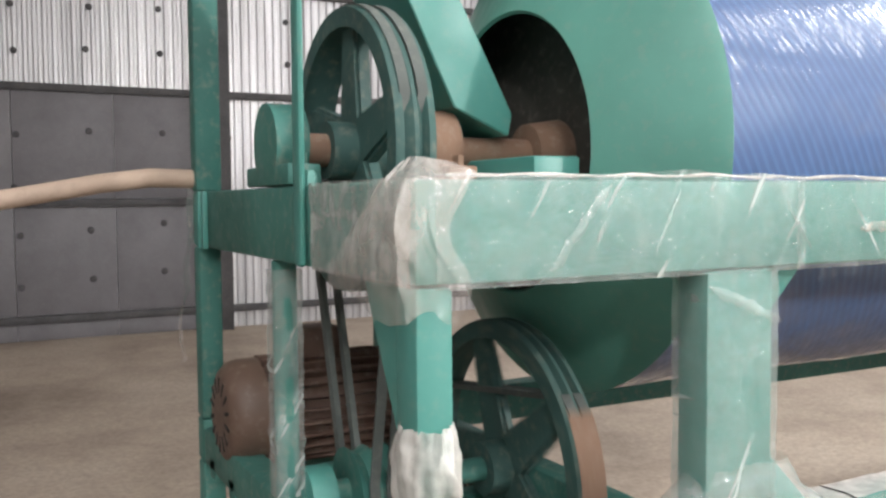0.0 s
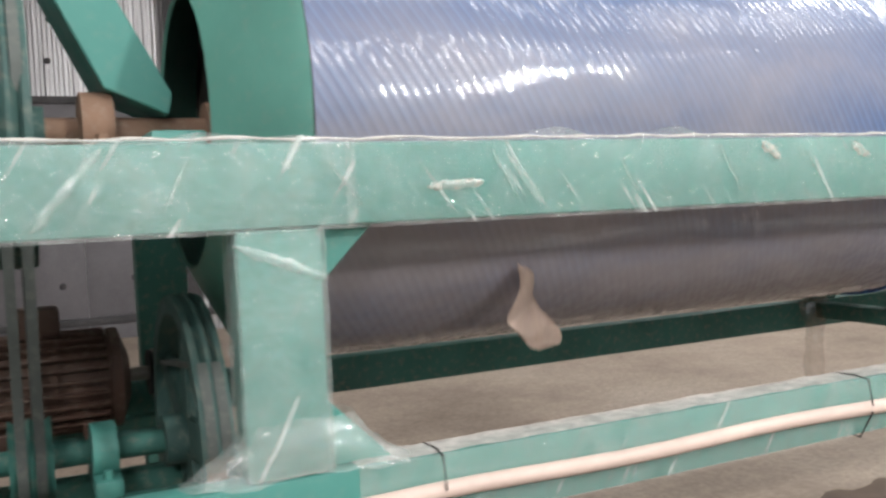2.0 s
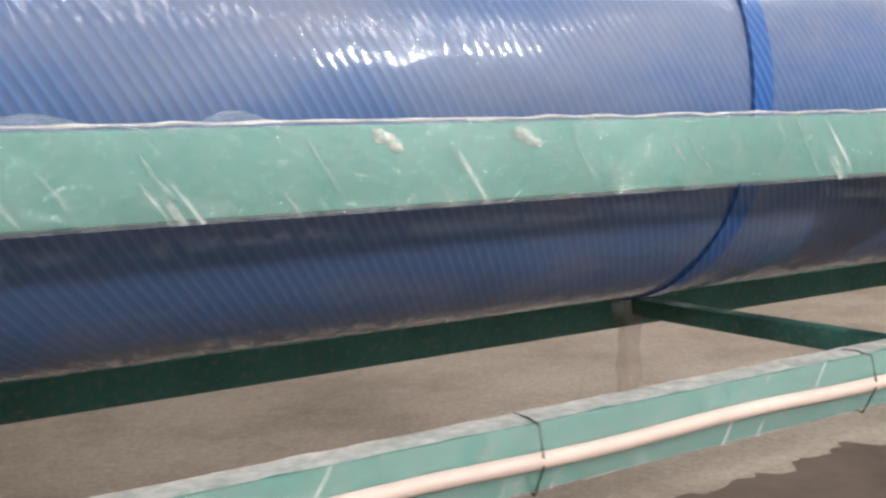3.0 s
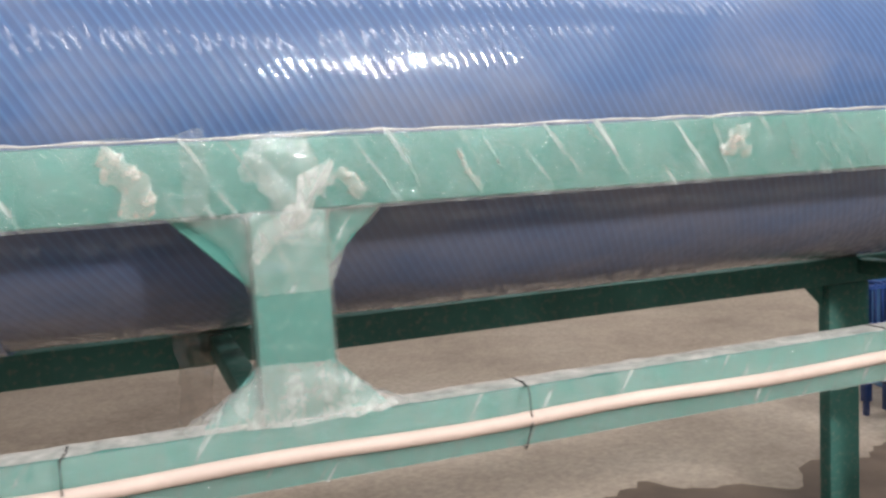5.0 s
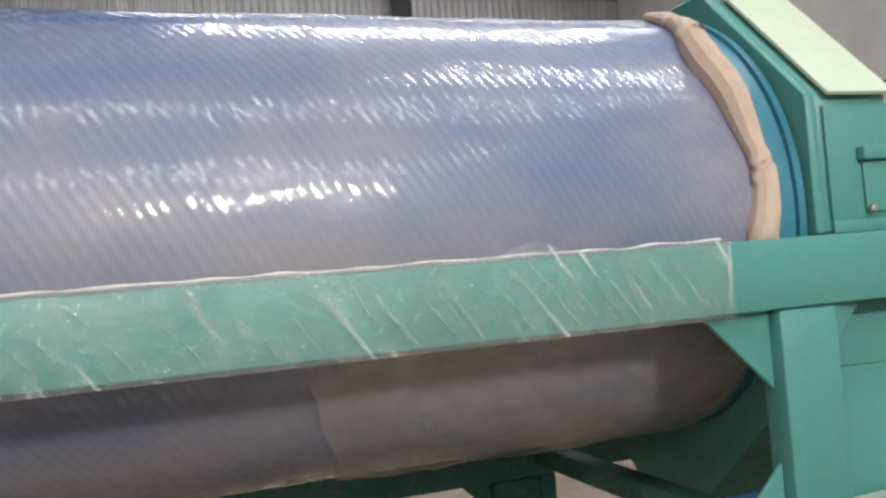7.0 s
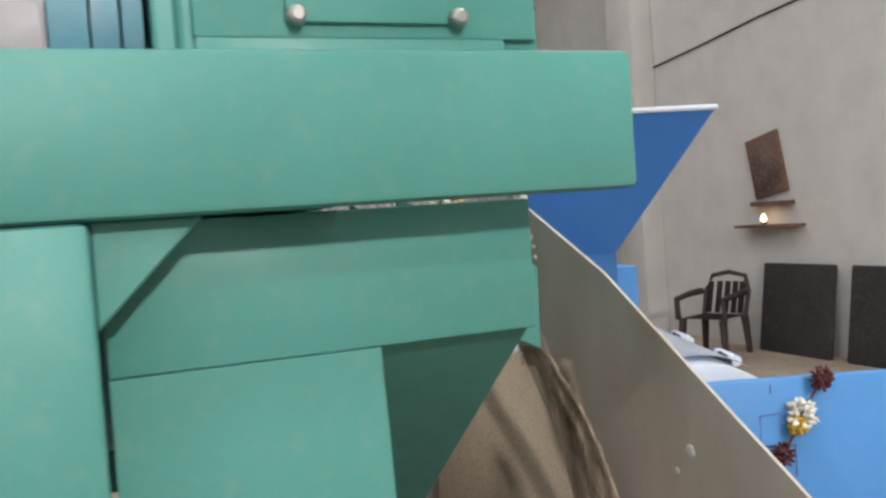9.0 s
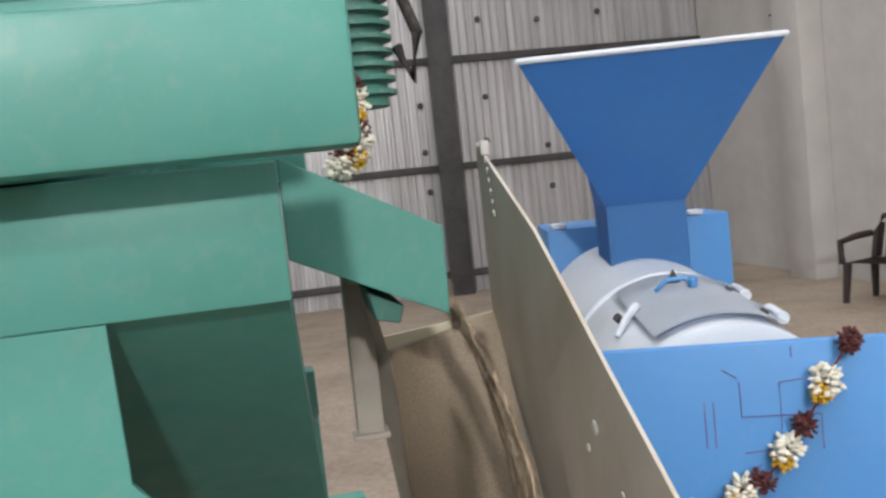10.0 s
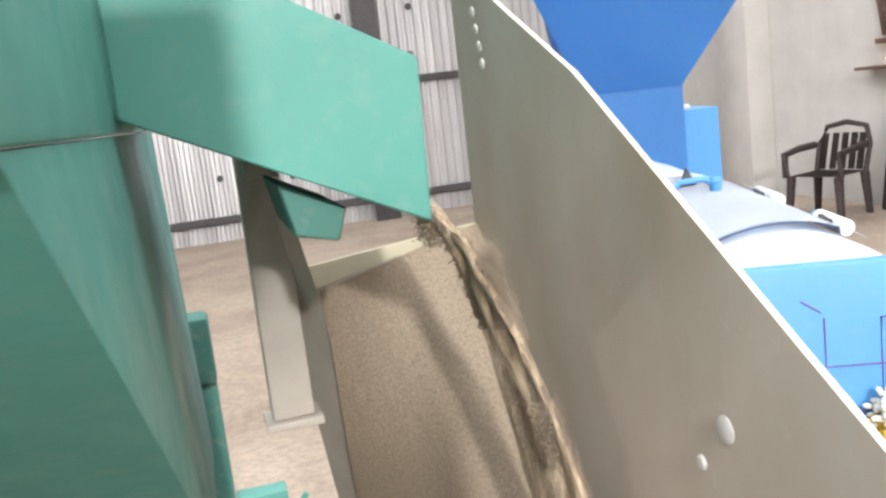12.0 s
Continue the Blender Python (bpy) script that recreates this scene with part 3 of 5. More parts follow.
def pulley(name, r, width, spokes, mat, at, rim_mat, bore=0.03):
    """A spoked belt pulley that turns about x; origin at its hub."""
    x, y, z = at
    hw = width / 2
    rim = part(name, lathe([(-hw, r - 0.045), (-hw, r - 0.004), (-hw + 0.012, r), (-hw * 0.62, r), (-hw * 0.45, r - 0.016), (-hw * 0.1, r), (hw * 0.1, r), (hw * 0.45, r - 0.016), (hw * 0.62, r), (hw - 0.012, r), (hw, r - 0.004), (hw, r - 0.045)],
                           at, "x", 64, closed=True), rim_mat, machine, "spoked cast belt pulley", at=at)
    part("hub", lathe([(-hw - 0.03, bore), (-hw - 0.03, 0.062), (hw + 0.03, 0.062), (hw + 0.03, bore)], at, "x", 28, closed=True), mat, rim)
    for i in range(spokes):
        a = 2 * math.pi * i / spokes
        own = bmesh.new()
        bmesh.ops.create_cube(own, size=1)
        for v in own.verts:
            w = 0.115 if v.co.z < 0 else 0.075
            v.co = Vector((v.co.x * width * 0.42, v.co.y * w, 0.05 if v.co.z < 0 else r - 0.035))
        bmesh.ops.bevel(own, geom=own.edges[:], offset=0.008, segments=2, affect="EDGES")
        bmesh.ops.transform(own, matrix=Matrix.Translation(at) @ Matrix.Rotation(a, 4, "X"), verts=own.verts)
        part("spoke", own, mat, rim)
    return rim


LOW_Y, LOW_Z = 0.69, 0.99
upper_pulley = pulley("upper_pulley", 0.307, 0.085, 5, PULLEY, (0.205, AXIS_Y, AXIS_Z), PULLEY)
lower_pulley = pulley("lower_pulley", 0.35, 0.07, 5, PULLEY, (0.56, LOW_Y, LOW_Z), PULLEY)
part("worn_rim_patch", sheet(lambda u, v: (0.529 + 0.062 * v, LOW_Y + 0.3545 * math.cos(0.4 + u * 0.6), LOW_Z + 0.3545 * math.sin(0.4 + u * 0.6)), 16, 2, 0.002), RUST_DUST, lower_pulley, "rusty worn patch on the rim")
small_pulley = part("small_pulley", lathe([(-0.045, 0.03), (-0.045, 0.095), (-0.02, 0.08), (0, 0.095), (0.02, 0.08), (0.045, 0.095), (0.045, 0.03)], (0.205, LOW_Y, LOW_Z), "x", 32, closed=True), GREEN_DUSTY_SHADED, machine, at=(0.205, LOW_Y, LOW_Z))
part("lower_shaft", rod([(0.05, LOW_Y, LOW_Z), (0.62, LOW_Y, LOW_Z)], 0.028, 20), GREEN_DUSTY_SHADED, machine)
for bx in (0.09, 0.36):
    b = part("lower_bearing", lathe([(-0.03, 0.04), (-0.028, 0.066), (0.028, 0.066), (0.03, 0.04)], (bx, LOW_Y, LOW_Z), "x", 24), GREEN, machine, "green pillow block bearing")
    part("bearing_base", box(bx - 0.03, bx + 0.03, LOW_Y - 0.12, LOW_Y + 0.12, 0.905, 0.945, 0.005), GREEN, b)
    for s in (-1, 1):
        part("bolt", lathe([(0, 0.012), (0.02, 0.012)], (bx, LOW_Y + s * 0.095, 0.945), "z", 6), GREEN, b)
part("bearing_rail", box(0.0, 0.62, 0.55, 0.61, 0.84, 0.904, 0.005), GREEN_DUSTY_SHADED, machine)
part("bearing_rail", box(0.0, 0.62, 0.77, 0.83, 0.84, 0.904, 0.005), GREEN_DUSTY_SHADED, machine)


DUSTY_RUBBER = worn_paint("dusty_belt_rubber", (0.13, 0.145, 0.135), (0.35, 0.33, 0.28), 0.3, 0.8)


def belt(x, ca, ra, cb, rb):
    """A closed V-belt round two pulleys in a plane across x."""
    (ya, za), (yb, zb) = ca, cb
    L = math.hypot(ya - yb, za - zb)
    up = math.atan2(za - zb, ya - yb)
    off = math.acos((ra - rb) / L)
    pts = []
    for i in range(25):
        a = up - off + 2 * off * i / 24
        pts.append((ya + ra * math.cos(a), za + ra * math.sin(a)))
    for i in range(13):
        a = up + off + (2 * math.pi - 2 * off) * i / 12
        pts.append((yb + rb * math.cos(a), zb + rb * math.sin(a)))
    own = bmesh.new()
    rings = []
    n = len(pts)
    for i, (y, z) in enumerate(pts):
        y0, z0 = pts[i - 1]
        y1, z1 = pts[(i + 1) % n]
        t_ = Vector((0, y1 - y0, z1 - z0)).normalized()
        o = Vector((0, t_.z, -t_.y))
        c = Vector((x, y, z))
        rings.append([own.verts.new(c + Vector((s * w, 0, 0)) + o * h) for s, w, h in ((-1, 0.011, 0.007), (1, 0.011, 0.007), (1, 0.007, -0.007), (-1, 0.007, -0.007))])
    for i in range(n):
        p, q = rings[i], rings[(i + 1) % n]
        for k in range(4):
            own.faces.new((p[k], p[(k + 1) % 4], q[(k + 1) % 4], q[k]))
    return part("belt", own, DUSTY_RUBBER, machine, "dusty black V-belt", smooth=60)


for bx in (0.186, 0.224):
    belt(bx, (AXIS_Y, AXIS_Z), 0.304, (LOW_Y, LOW_Z), 0.092)
MOTOR_Y, MOTOR_Z = 1.13, 1.085
for bx in (0.545, 0.575):
    belt(bx, (LOW_Y, LOW_Z), 0.347, (MOTOR_Y, MOTOR_Z + 0.0), 0.06)

# electric motor on its base
motor = thing("electric_motor", (0.28, MOTOR_Y, 0.94), "brown dusty ribbed electric motor on the lower frame", "motor")
part("motor_body", lathe([(0.08, 0.11), (0.08, 0.122), (0.42, 0.122), (0.42, 0.11)], (0, MOTOR_Y, MOTOR_Z), "x", 40), MOTOR, motor)
part("fan_cover", lathe([(-0.012, 0.05), (-0.01, 0.09), (-0.002, 0.112), (0.014, 0.129), (0.035, 0.136), (0.085, 0.138)], (0, MOTOR_Y, MOTOR_Z), "x", 40), worn_paint("brown_fan_cover", (0.175, 0.11, 0.08), amount=0.3, rough=0.5), motor, "brown pressed steel fan cover")
for i in range(26):
    a = 2 * math.pi * i / 26
    own = box(0.09, 0.41, -0.004, 0.004, 0.118, 0.142, 0.0015)
    bmesh.ops.transform(own, matrix=Matrix.Translation((0, MOTOR_Y, MOTOR_Z)) @ Matrix.Rotation(a, 4, "X"), verts=own.verts)
    part("cooling_fin", own, MOTOR, motor)
for i in range(14):
    own = box(-0.0125, -0.0095, -0.005, 0.005, 0.055, 0.095, 0.001)
    bmesh.ops.transform(own, matrix=Matrix.Translation((0, MOTOR_Y, MOTOR_Z)) @ Matrix.Rotation(2 * math.pi * i / 14, 4, "X"), verts=own.verts)
    part("vent_slot", own, RUBBER, motor, "dark air slot")
part("end_shield", lathe([(0.42, 0.138), (0.445, 0.138), (0.47, 0.07)], (0, MOTOR_Y, MOTOR_Z), "x", 40), MOTOR, motor)
part("motor_shaft", rod([(0.46, MOTOR_Y, MOTOR_Z), (0.60, MOTOR_Y, MOTOR_Z)], 0.02, 16), STEEL, motor)
part("motor_pulley", lathe([(0.525, 0.02), (0.525, 0.065), (0.56, 0.055), (0.595, 0.065), (0.595, 0.02)], (0, MOTOR_Y, MOTOR_Z), "x", 28, closed=True), RUBBER, motor)
part("terminal_box", box(0.18, 0.30, MOTOR_Y - 0.05, MOTOR_Y + 0.05, MOTOR_Z + 0.13, MOTOR_Z + 0.21, 0.008), MOTOR, motor)
for fx in (0.12, 0.34):
    part("motor_foot", box(fx, fx + 0.05, MOTOR_Y - 0.12, MOTOR_Y + 0.12, 0.938, 0.985, 0.005), MOTOR, motor)
part("motor_rail", box(0.0, 0.62, 1.04, 1.10, 0.88, 0.936, 0.005), GREEN_DUSTY_SHADED, machine)
part("motor_rail", box(0.0, 0.62, 1.24, 1.30, 0.88, 0.936, 0.005), GREEN_DUSTY_SHADED, machine)

# ---- rotating drum ----
DX0, DX1 = 0.738, 6.46
DC = ((DX0 + DX1) / 2, AXIS_Y, AXIS_Z)


def drum_fn(u, v):
    x = DX0 + (DX1 - DX0) * u
    a = 2 * math.pi * v
    c, s = math.cos(a), math.sin(a)
    q = Vector((x * 1.3, c * 1.4, s * 1.4))
    r = DRUM_R + 0.005 * noise.noise(q * 2.2) + 0.0035 * abs(noise.noise(q * 6 + Vector((7, 1, 3))))
    return Vector((x, AXIS_Y + r * c, AXIS_Z + r * s))


bm = sheet(drum_fn, 150, 128)
bmesh.ops.remove_doubles(bm, verts=bm.verts, dist=1e-5)
drum = part("drum", bm, SKIN, machine, "blue ribbed screen drum under cloudy clear film", at=DC, smooth=60)
part("end_disc", lathe([(DX0 - 0.006, 0.06), (DX0 - 0.006, 0.57), (DX0 + 0.004, 0.57), (DX0 + 0.004, 0.06)], (0, AXIS_Y, AXIS_Z), "x", 64, closed=True), DARK_STEEL, drum)
part("shaft", rod([(0.002, AXIS_Y, AXIS_Z), (0.9, AXIS_Y, AXIS_Z)], 0.036, 24), RUST_DUST, drum, "dusty steel drive shaft")
part("shaft_collar", lathe([(0.64, 0.03), (0.64, 0.072), (0.73, 0.085), (0.73, 0.03)], (0, AXIS_Y, AXIS_Z), "x", 28, closed=True), RUST_DUST, drum)
BLUE_STRAP = drum_skin("bright_blue_ribbed_strap", 0.0, 0.06, (0.014, 0.08, 0.29), (0.03, 0.155, 0.46), 0.6)
TEAL_BLUE = worn_paint("teal_blue_band", (0.05, 0.22, 0.30), amount=0.2, rough=0.35)
part("strap", lathe([(2.83, DRUM_R - 0.01), (2.83, DRUM_R + 0.010), (2.895, DRUM_R + 0.010), (2.895, DRUM_R - 0.01)], (0, AXIS_Y, AXIS_Z), "x", 96, closed=True), BLUE_STRAP, drum, "bright blue strap round the drum")
for x0, x1, dr in ((6.462, 6.50, 0.0), (6.503, 6.53, -0.006), (6.533, 6.553, 0.004)):
    part("end_ring", lathe([(x0, 0.50), (x0, DRUM_R + dr), (x1, DRUM_R + dr), (x1, 0.50)], (0, AXIS_Y, AXIS_Z), "x", 96, closed=True), TEAL_BLUE, drum, "teal blue end ring")


def on_drum(x, a, lift=0.0):
    return Vector((x, AXIS_Y + (DRUM_R + lift) * math.cos(a), AXIS_Z + (DRUM_R + lift) * math.sin(a)))


# bunched film roll at the outlet end, covering part of the turn
def roll_pts(a0, a1, x, n=26):
    return [crumple(on_drum(x + 0.012 * math.sin(9 * k / n), a0 + (a1 - a0) * k / n, 0.016), 0.012, 9, x) for k in range(n + 1)]


part("film_roll", rod(roll_pts(2.5, 3.6, 6.41), [0.012 + 0.030 * math.sin(math.pi * k / 26) for k in range(27)], 10), CLOTH, drum, "dusty rolled-up edge of film")
part("film_roll", rod(roll_pts(3.4, 4.2, 6.43), [0.010 + 0.026 * math.sin(math.pi * k / 26) for k in range(27)], 10), CLOTH, drum, "dusty rolled-up edge of film")


def loose_film(x0, x1, a0, a1, lift, mat, name="film_patch", seed=0.0):
    def fn(u, v):
        x, a = x0 + (x1 - x0) * u, a0 + (a1 - a0) * v
        edge = min(u, 1 - u, v, 1 - v) * 4
        p = on_drum(x, a, 0.004 + lift * min(1, max(0, edge)))
        return crumple(p, 0.018, 7, seed) if edge > 0.05 else p
    part(name, sheet(fn, 24, 24), mat, drum, "loose crumpled clear film", smooth=60)


loose_film(5.70, 6.44, 5.35, 6.55, 0.016, FILM_THIN, seed=3.0)


def sleeve_fn(u, v):
    a = 3.85 + 1.8 * v
    x0 = 5.32 + 0.27 * (a - 4.1) + 0.04 * math.sin(5 * a) + 0.10 * noise.noise(Vector((a * 2.3, 1, 5)))
    x = x0 + (6.455 - x0) * u
    ridge = 0.012 * max(0.0, noise.noise(Vector((x * 5 + a * 2.2, a * 1.3, 2.0)))) + 0.007 * max(0.0, noise.noise(Vector((x * 17 - a * 5, a * 2, 6.0))))
    return on_drum(x, a, 0.0075 + 0.003 * min(1.0, 12 * u) + ridge * min(1, 8 * min(v, 1 - v, u + 0.02)))


part("film_sleeve", sheet(sleeve_fn, 50, 90), FILM_CLOUD, drum, "cloudy dusty film wound round the drum end", smooth=60)


FILM_FLAP = film("dusty_flap_film", 0.7, 0.95, 9.0, (2, 2, 1), tint=(0.62, 0.48, 0.40), gloss=0.1, rough=0.25)


def flap_fn(u, v):
    a = 4.12 + 0.10 * u
    p = on_drum(1.26 + 0.15 * (u - 0.5) * (0.3 + 2.2 * v * (1.12 - v)) + 0.05 * v, a, 0.012)
    out = Vector((0, math.cos(a + 1.0), math.sin(a + 1.0)))
    q = p + out * (0.20 * v * (1.0 - 0.35 * abs(u - 0.5))) + Vector((0.03 * math.sin(5 * v + 3 * u), 0, 0))
    return crumple(q, 0.015 * v, 8, 3)


part("film_flap", sheet(flap_fn, 8, 12, 0.002), FILM_FLAP, drum, "dusty flap of torn film", smooth=60)

# ---- outlet housing, hopper and spout ----
octa = [(AXIS_Y + 0.602 / math.cos(math.pi / 8) * math.cos(math.pi / 8 + k * math.pi / 4), AXIS_Z + 0.602 / math.cos(math.pi / 8) * math.sin(math.pi / 8 + k * math.pi / 4)) for k in range(8)]
upper = [(y, max(z, BEAM_T + 0.003)) for y, z in octa]
keep = [p for i, p in enumerate(upper) if p not in upper[:i]]
housing = part("outlet_housing", prism(keep, "x", 6.585, 6.80, 0.006), GREEN, machine, "green outlet guard with chamfered top")
part("end_plate", prism([(AXIS_Y + (y - AXIS_Y) * 1.0, z) for y, z in keep], "x", 6.560, 6.584, 0.004), GREEN, machine)
zc, yc = AXIS_Z + 0.2494, AXIS_Y - 0.602
part("sloping_lid", prism([(yc - 0.022, zc - 0.006), (yc + 0.345, zc + 0.361), (yc + 0.338, zc + 0.368), (yc - 0.029, zc + 0.001)], "x", 6.60, 6.80, 0.001), GREEN_PALE, housing, "pale sloping cover sheet")
part("door_box", box(6.596, 7.0, 0.117, 0.52, BEAM_T + 0.004, 1.958, 0.006), GREEN, machine, "green box round the outlet bearing")
door = part("access_door", box(6.598, 6.992, 0.106, 0.116, 1.682, 1.950, 0.003), GREEN, housing, "small access door with bar handle")
bm = box(6.681, 6.92, 0.080, 0.1055, 1.818, 1.851, 0.006)
part("door_handle", bm, GREEN, door)
part("latch_plate", box(6.693, 6.878, 0.098, 0.1055, 1.697, 1.817, 0.003), GREEN, door)
for bx in (6.703, 6.888):
    part("bolt", lathe([(0.084, 0.006), (0.087, 0.010), (0.0975, 0.011)], (bx, 0, 1.703), "y", 10), STEEL, door, "bare steel bolt")
part("seam_strip", box(6.60, 6.95, 0.108, 0.117, 1.652, 1.685, 0.002), GREEN, housing)

part("outlet_box", box(6.49, 6.965, 0.10, 1.33, 1.345, BEAM_B - 0.003, 0.004), GREEN, machine)
part("apron_plate", prism([(6.49, 1.3445), (6.772, 1.3445), (6.775, 1.172), (6.86, 1.075), (6.86, 0.55), (6.49, 0.55)], "y", 0.102, 0.110, 0.001), GREEN, machine)
own = bmesh.new()
top = [(6.50, 0.12), (6.962, 0.12), (6.962, 1.32), (6.50, 1.32)]
low = [(6.60, 0.72), (6.984, 0.72), (6.984, 1.05), (6.60, 1.05)]
tv = [own.verts.new((x, y, 1.344)) for x, y in top]
lv = [own.verts.new((x, y, 0.905)) for x, y in low]
for i in range(4):
    own.faces.new((tv[i], tv[(i + 1) % 4], lv[(i + 1) % 4], lv[i]))
own.faces.new(tv); own.faces.new(lv)
part("outlet_hopper", own, GREEN, machine, smooth=10)
spout = part("grain_spout", prism([(6.968, 1.521), (7.223, 1.382), (7.219, 1.236), (6.968, 1.356)], "y", 0.578, 0.584, 0.0015), GREEN, machine, "green sheet spout")
part("spout_side", prism([(6.968, 1.521), (7.223, 1.382), (7.219, 1.236), (6.968, 1.356)], "y", 0.86, 0.866, 0.0015), GREEN, spout)
part("spout_floor", prism([(6.968, 1.362), (7.217, 1.243), (7.217, 1.237), (6.968, 1.356)], "y", 0.585, 0.859, 0.001), GREEN, spout)
part("spout_leg", box(7.068, 7.122, 0.94, 0.985, 0.957, 1.31, 0.003), GREY_STEEL, spout, "grey steel support leg")
part("leg_foot", box(7.058, 7.132, 0.93, 0.995, 0.945, 0.956, 0.002), GREY_STEEL, spout)
part("leg_arm", box(7.075, 7.115, 0.867, 0.939, 1.275, 1.31, 0.003), GREY_STEEL, spout)
part("spout_bracket", prism([(7.09, 1.285), (7.15, 1.255), (7.14, 1.225), (7.10, 1.235)], "y", 0.62, 0.80, 0.002), GREEN_DUSTY_SHADED, spout)

# geared motor over the spout
gear = thing("gear_motor", (7.13, 0.75, BEAM_T), "dark green ribbed gear motor above the outlet", "motor")
part("motor_body", rod([(7.13, 0.75, 1.60), (7.13, 0.75, 2.15)], 0.05, 24), GREEN_DUSTY_SHADED, gear)
for k in range(14):
    part("cooling_fin", lathe([(0, 0.03), (0, 0.066), (0.008, 0.066), (0.008, 0.03)], (7.13, 0.75, 1.62 + k * 0.024), "z", 28, closed=True), GREEN_DUSTY_SHADED, gear)
part("gear_flange", box(6.968, 7.09, 0.68, 0.82, 1.68, 1.80, 0.01), GREEN_DUSTY_SHADED, gear)
part("cable", rod([(7.20, 0.72, 1.70), (7.22, 0.70, 1.64), (7.235, 0.70, 1.72), (7.21, 0.71, 1.80), (7.20, 0.72, 1.92)], 0.011, 8), RUBBER, gear)

# ---- film on the frame ----
FILM_MID = film("gathered_film", 0.16, 0.60, 11.0, (2, 2, 1.2), tint=(0.86, 0.85, 0.80), gloss=0.0, rough=0.2, streak=0.3, relief=0.7)
FILM_SOFT = film("gathered_clear_film", 0.08, 0.42, 8.0, (2, 2, 1.2), gloss=0.12, streak=0.3)


def wrinkle(x, z, seed=0.0):
    """Height of diagonal stretch folds in packing film."""
    s = x * 0.8 + z * 0.55
    n1 = noise.noise(Vector((s * 34 + seed, (x - z) * 2.2, seed)))
    n2 = noise.noise(Vector((x * 9 - seed, z * 14, 3 + seed)))
    return max(0.0, n1) * 0.0065 + max(0, n2) * 0.0035


def beam_film(x0, x1, seed):
    """Film round the top beam: up the front, over the top edge and down behind it."""
    path = [(0.03, 1.494), (-0.004, 1.494)] + [(-0.004, 1.497 + k * 0.0156) for k in range(11)] + [(0.0, 1.657), (0.03, 1.657), (0.078, 1.657)]
    n = int((x1 - x0) / 0.016)

    def fn(u, v):
        k = v * (len(path) - 1)
        i = min(int(k), len(path) - 2)
        f = k - i
        y = path[i][0] * (1 - f) + path[i + 1][0] * f
        z = path[i][1] * (1 - f) + path[i + 1][1] * f
        x = x0 + (x1 - x0) * u
        h = wrinkle(x, z, seed)
        if z > 1.654:
            lump = max(0.0, noise.noise(Vector((x * 7, seed, 1.3))) - 0.30) * 0.05
            return Vector((x, y - 0.004, z + h * 0.3 + lump))
        return Vector((x, y - h, z + (h * 0.4 if z > 1.64 else 0)))
    return sheet(fn, n, len(path) - 1)


part("plastic_wrap", beam_film(0.03, 0.76, 1.0), FILM, machine, "clear packing film wrapped round the beam", smooth=60)
part("plastic_wrap", beam_film(0.74, 3.35, 4.0), FILM_BEAM, machine, "clear packing film wrapped round the beam", smooth=60)
part("plastic_wrap", beam_film(3.30, 6.22, 9.0), FILM_BEAM, machine, "clear packing film wrapped round the beam", smooth=60)


def post_film(x0, x1, z0, z1, seed, y0=-0.004, y1=0.08, mat=FILM, amp=1.0, fat=0.004):
    path = [(x0 - fat, y1), (x0 - fat, y0), (x1 + fat, y0), (x1 + fat, y1), (x0 - fat, y1)]
    n = int((z1 - z0) / 0.012)

    def fn(u, v):
        z = z0 + (z1 - z0) * u
        k = min(v * 4, 3.9999)
        i = int(k)
        f = k - i
        x = path[i][0] * (1 - f) + path[i + 1][0] * f
        y = path[i][1] * (1 - f) + path[i + 1][1] * f
        h = amp * (max(0, noise.noise(Vector((z * 42 + x * 9 + seed, x * 3, y * 3)))) * 0.005 + max(0, noise.noise(Vector((z * 8, x * 14 + seed, 2)))) * 0.005)
        c = Vector(((x0 + x1) / 2, (y0 + y1) / 2, z))
        d_ = (Vector((x, y, z)) - c)
        return Vector((x, y, z)) + d_.normalized() * h
    return sheet(fn, n, 32)


part("plastic_wrap", post_film(0.538, 0.691, 1.06, 1.495, 3.0), FILM, machine, "clear packing film wound round the post", smooth=60)
part("plastic_wrap", post_film(3.425, 3.585, 1.06, 1.495, 5.0, amp=0.4), FILM_TIGHT, machine, "clear packing film wound round the post", smooth=60)
part("plastic_wrap", post_film(0.006, 0.054, 1.0, 1.48, 8.0, 0.676, 0.724, amp=1.5, fat=0.006), FILM, machine, "clear packing film wound round the post", smooth=60)


def blob_wrap(cx, cy, z0, z1, rx, ry, seed, mat, name, label, tear=0.0):
    """Bunched film tied round a post: a crumpled sleeve with a ragged hem."""
    def fn(u, v):
        a = 2 * math.pi * v
        z = z1 + (z0 - z1) * u
        swell = 0.78 + 0.30 * math.sin(math.pi * min(1, u * 1.15)) + 0.34 * noise.noise(Vector((math.cos(a) * 3.2 + seed, math.sin(a) * 3.2, u * 1.6)))
        if u > 0.97:
            z += 0.03 * noise.noise(Vector((a * 3, seed, 0)))
        p = Vector((cx + rx * swell * math.cos(a), cy + ry * swell * math.sin(a), z))
        return crumple(crumple(p, 0.008, 12, seed), 0.003, 26, seed)
    part(name, sheet(fn, 34, 60), mat, machine, label, smooth=70)


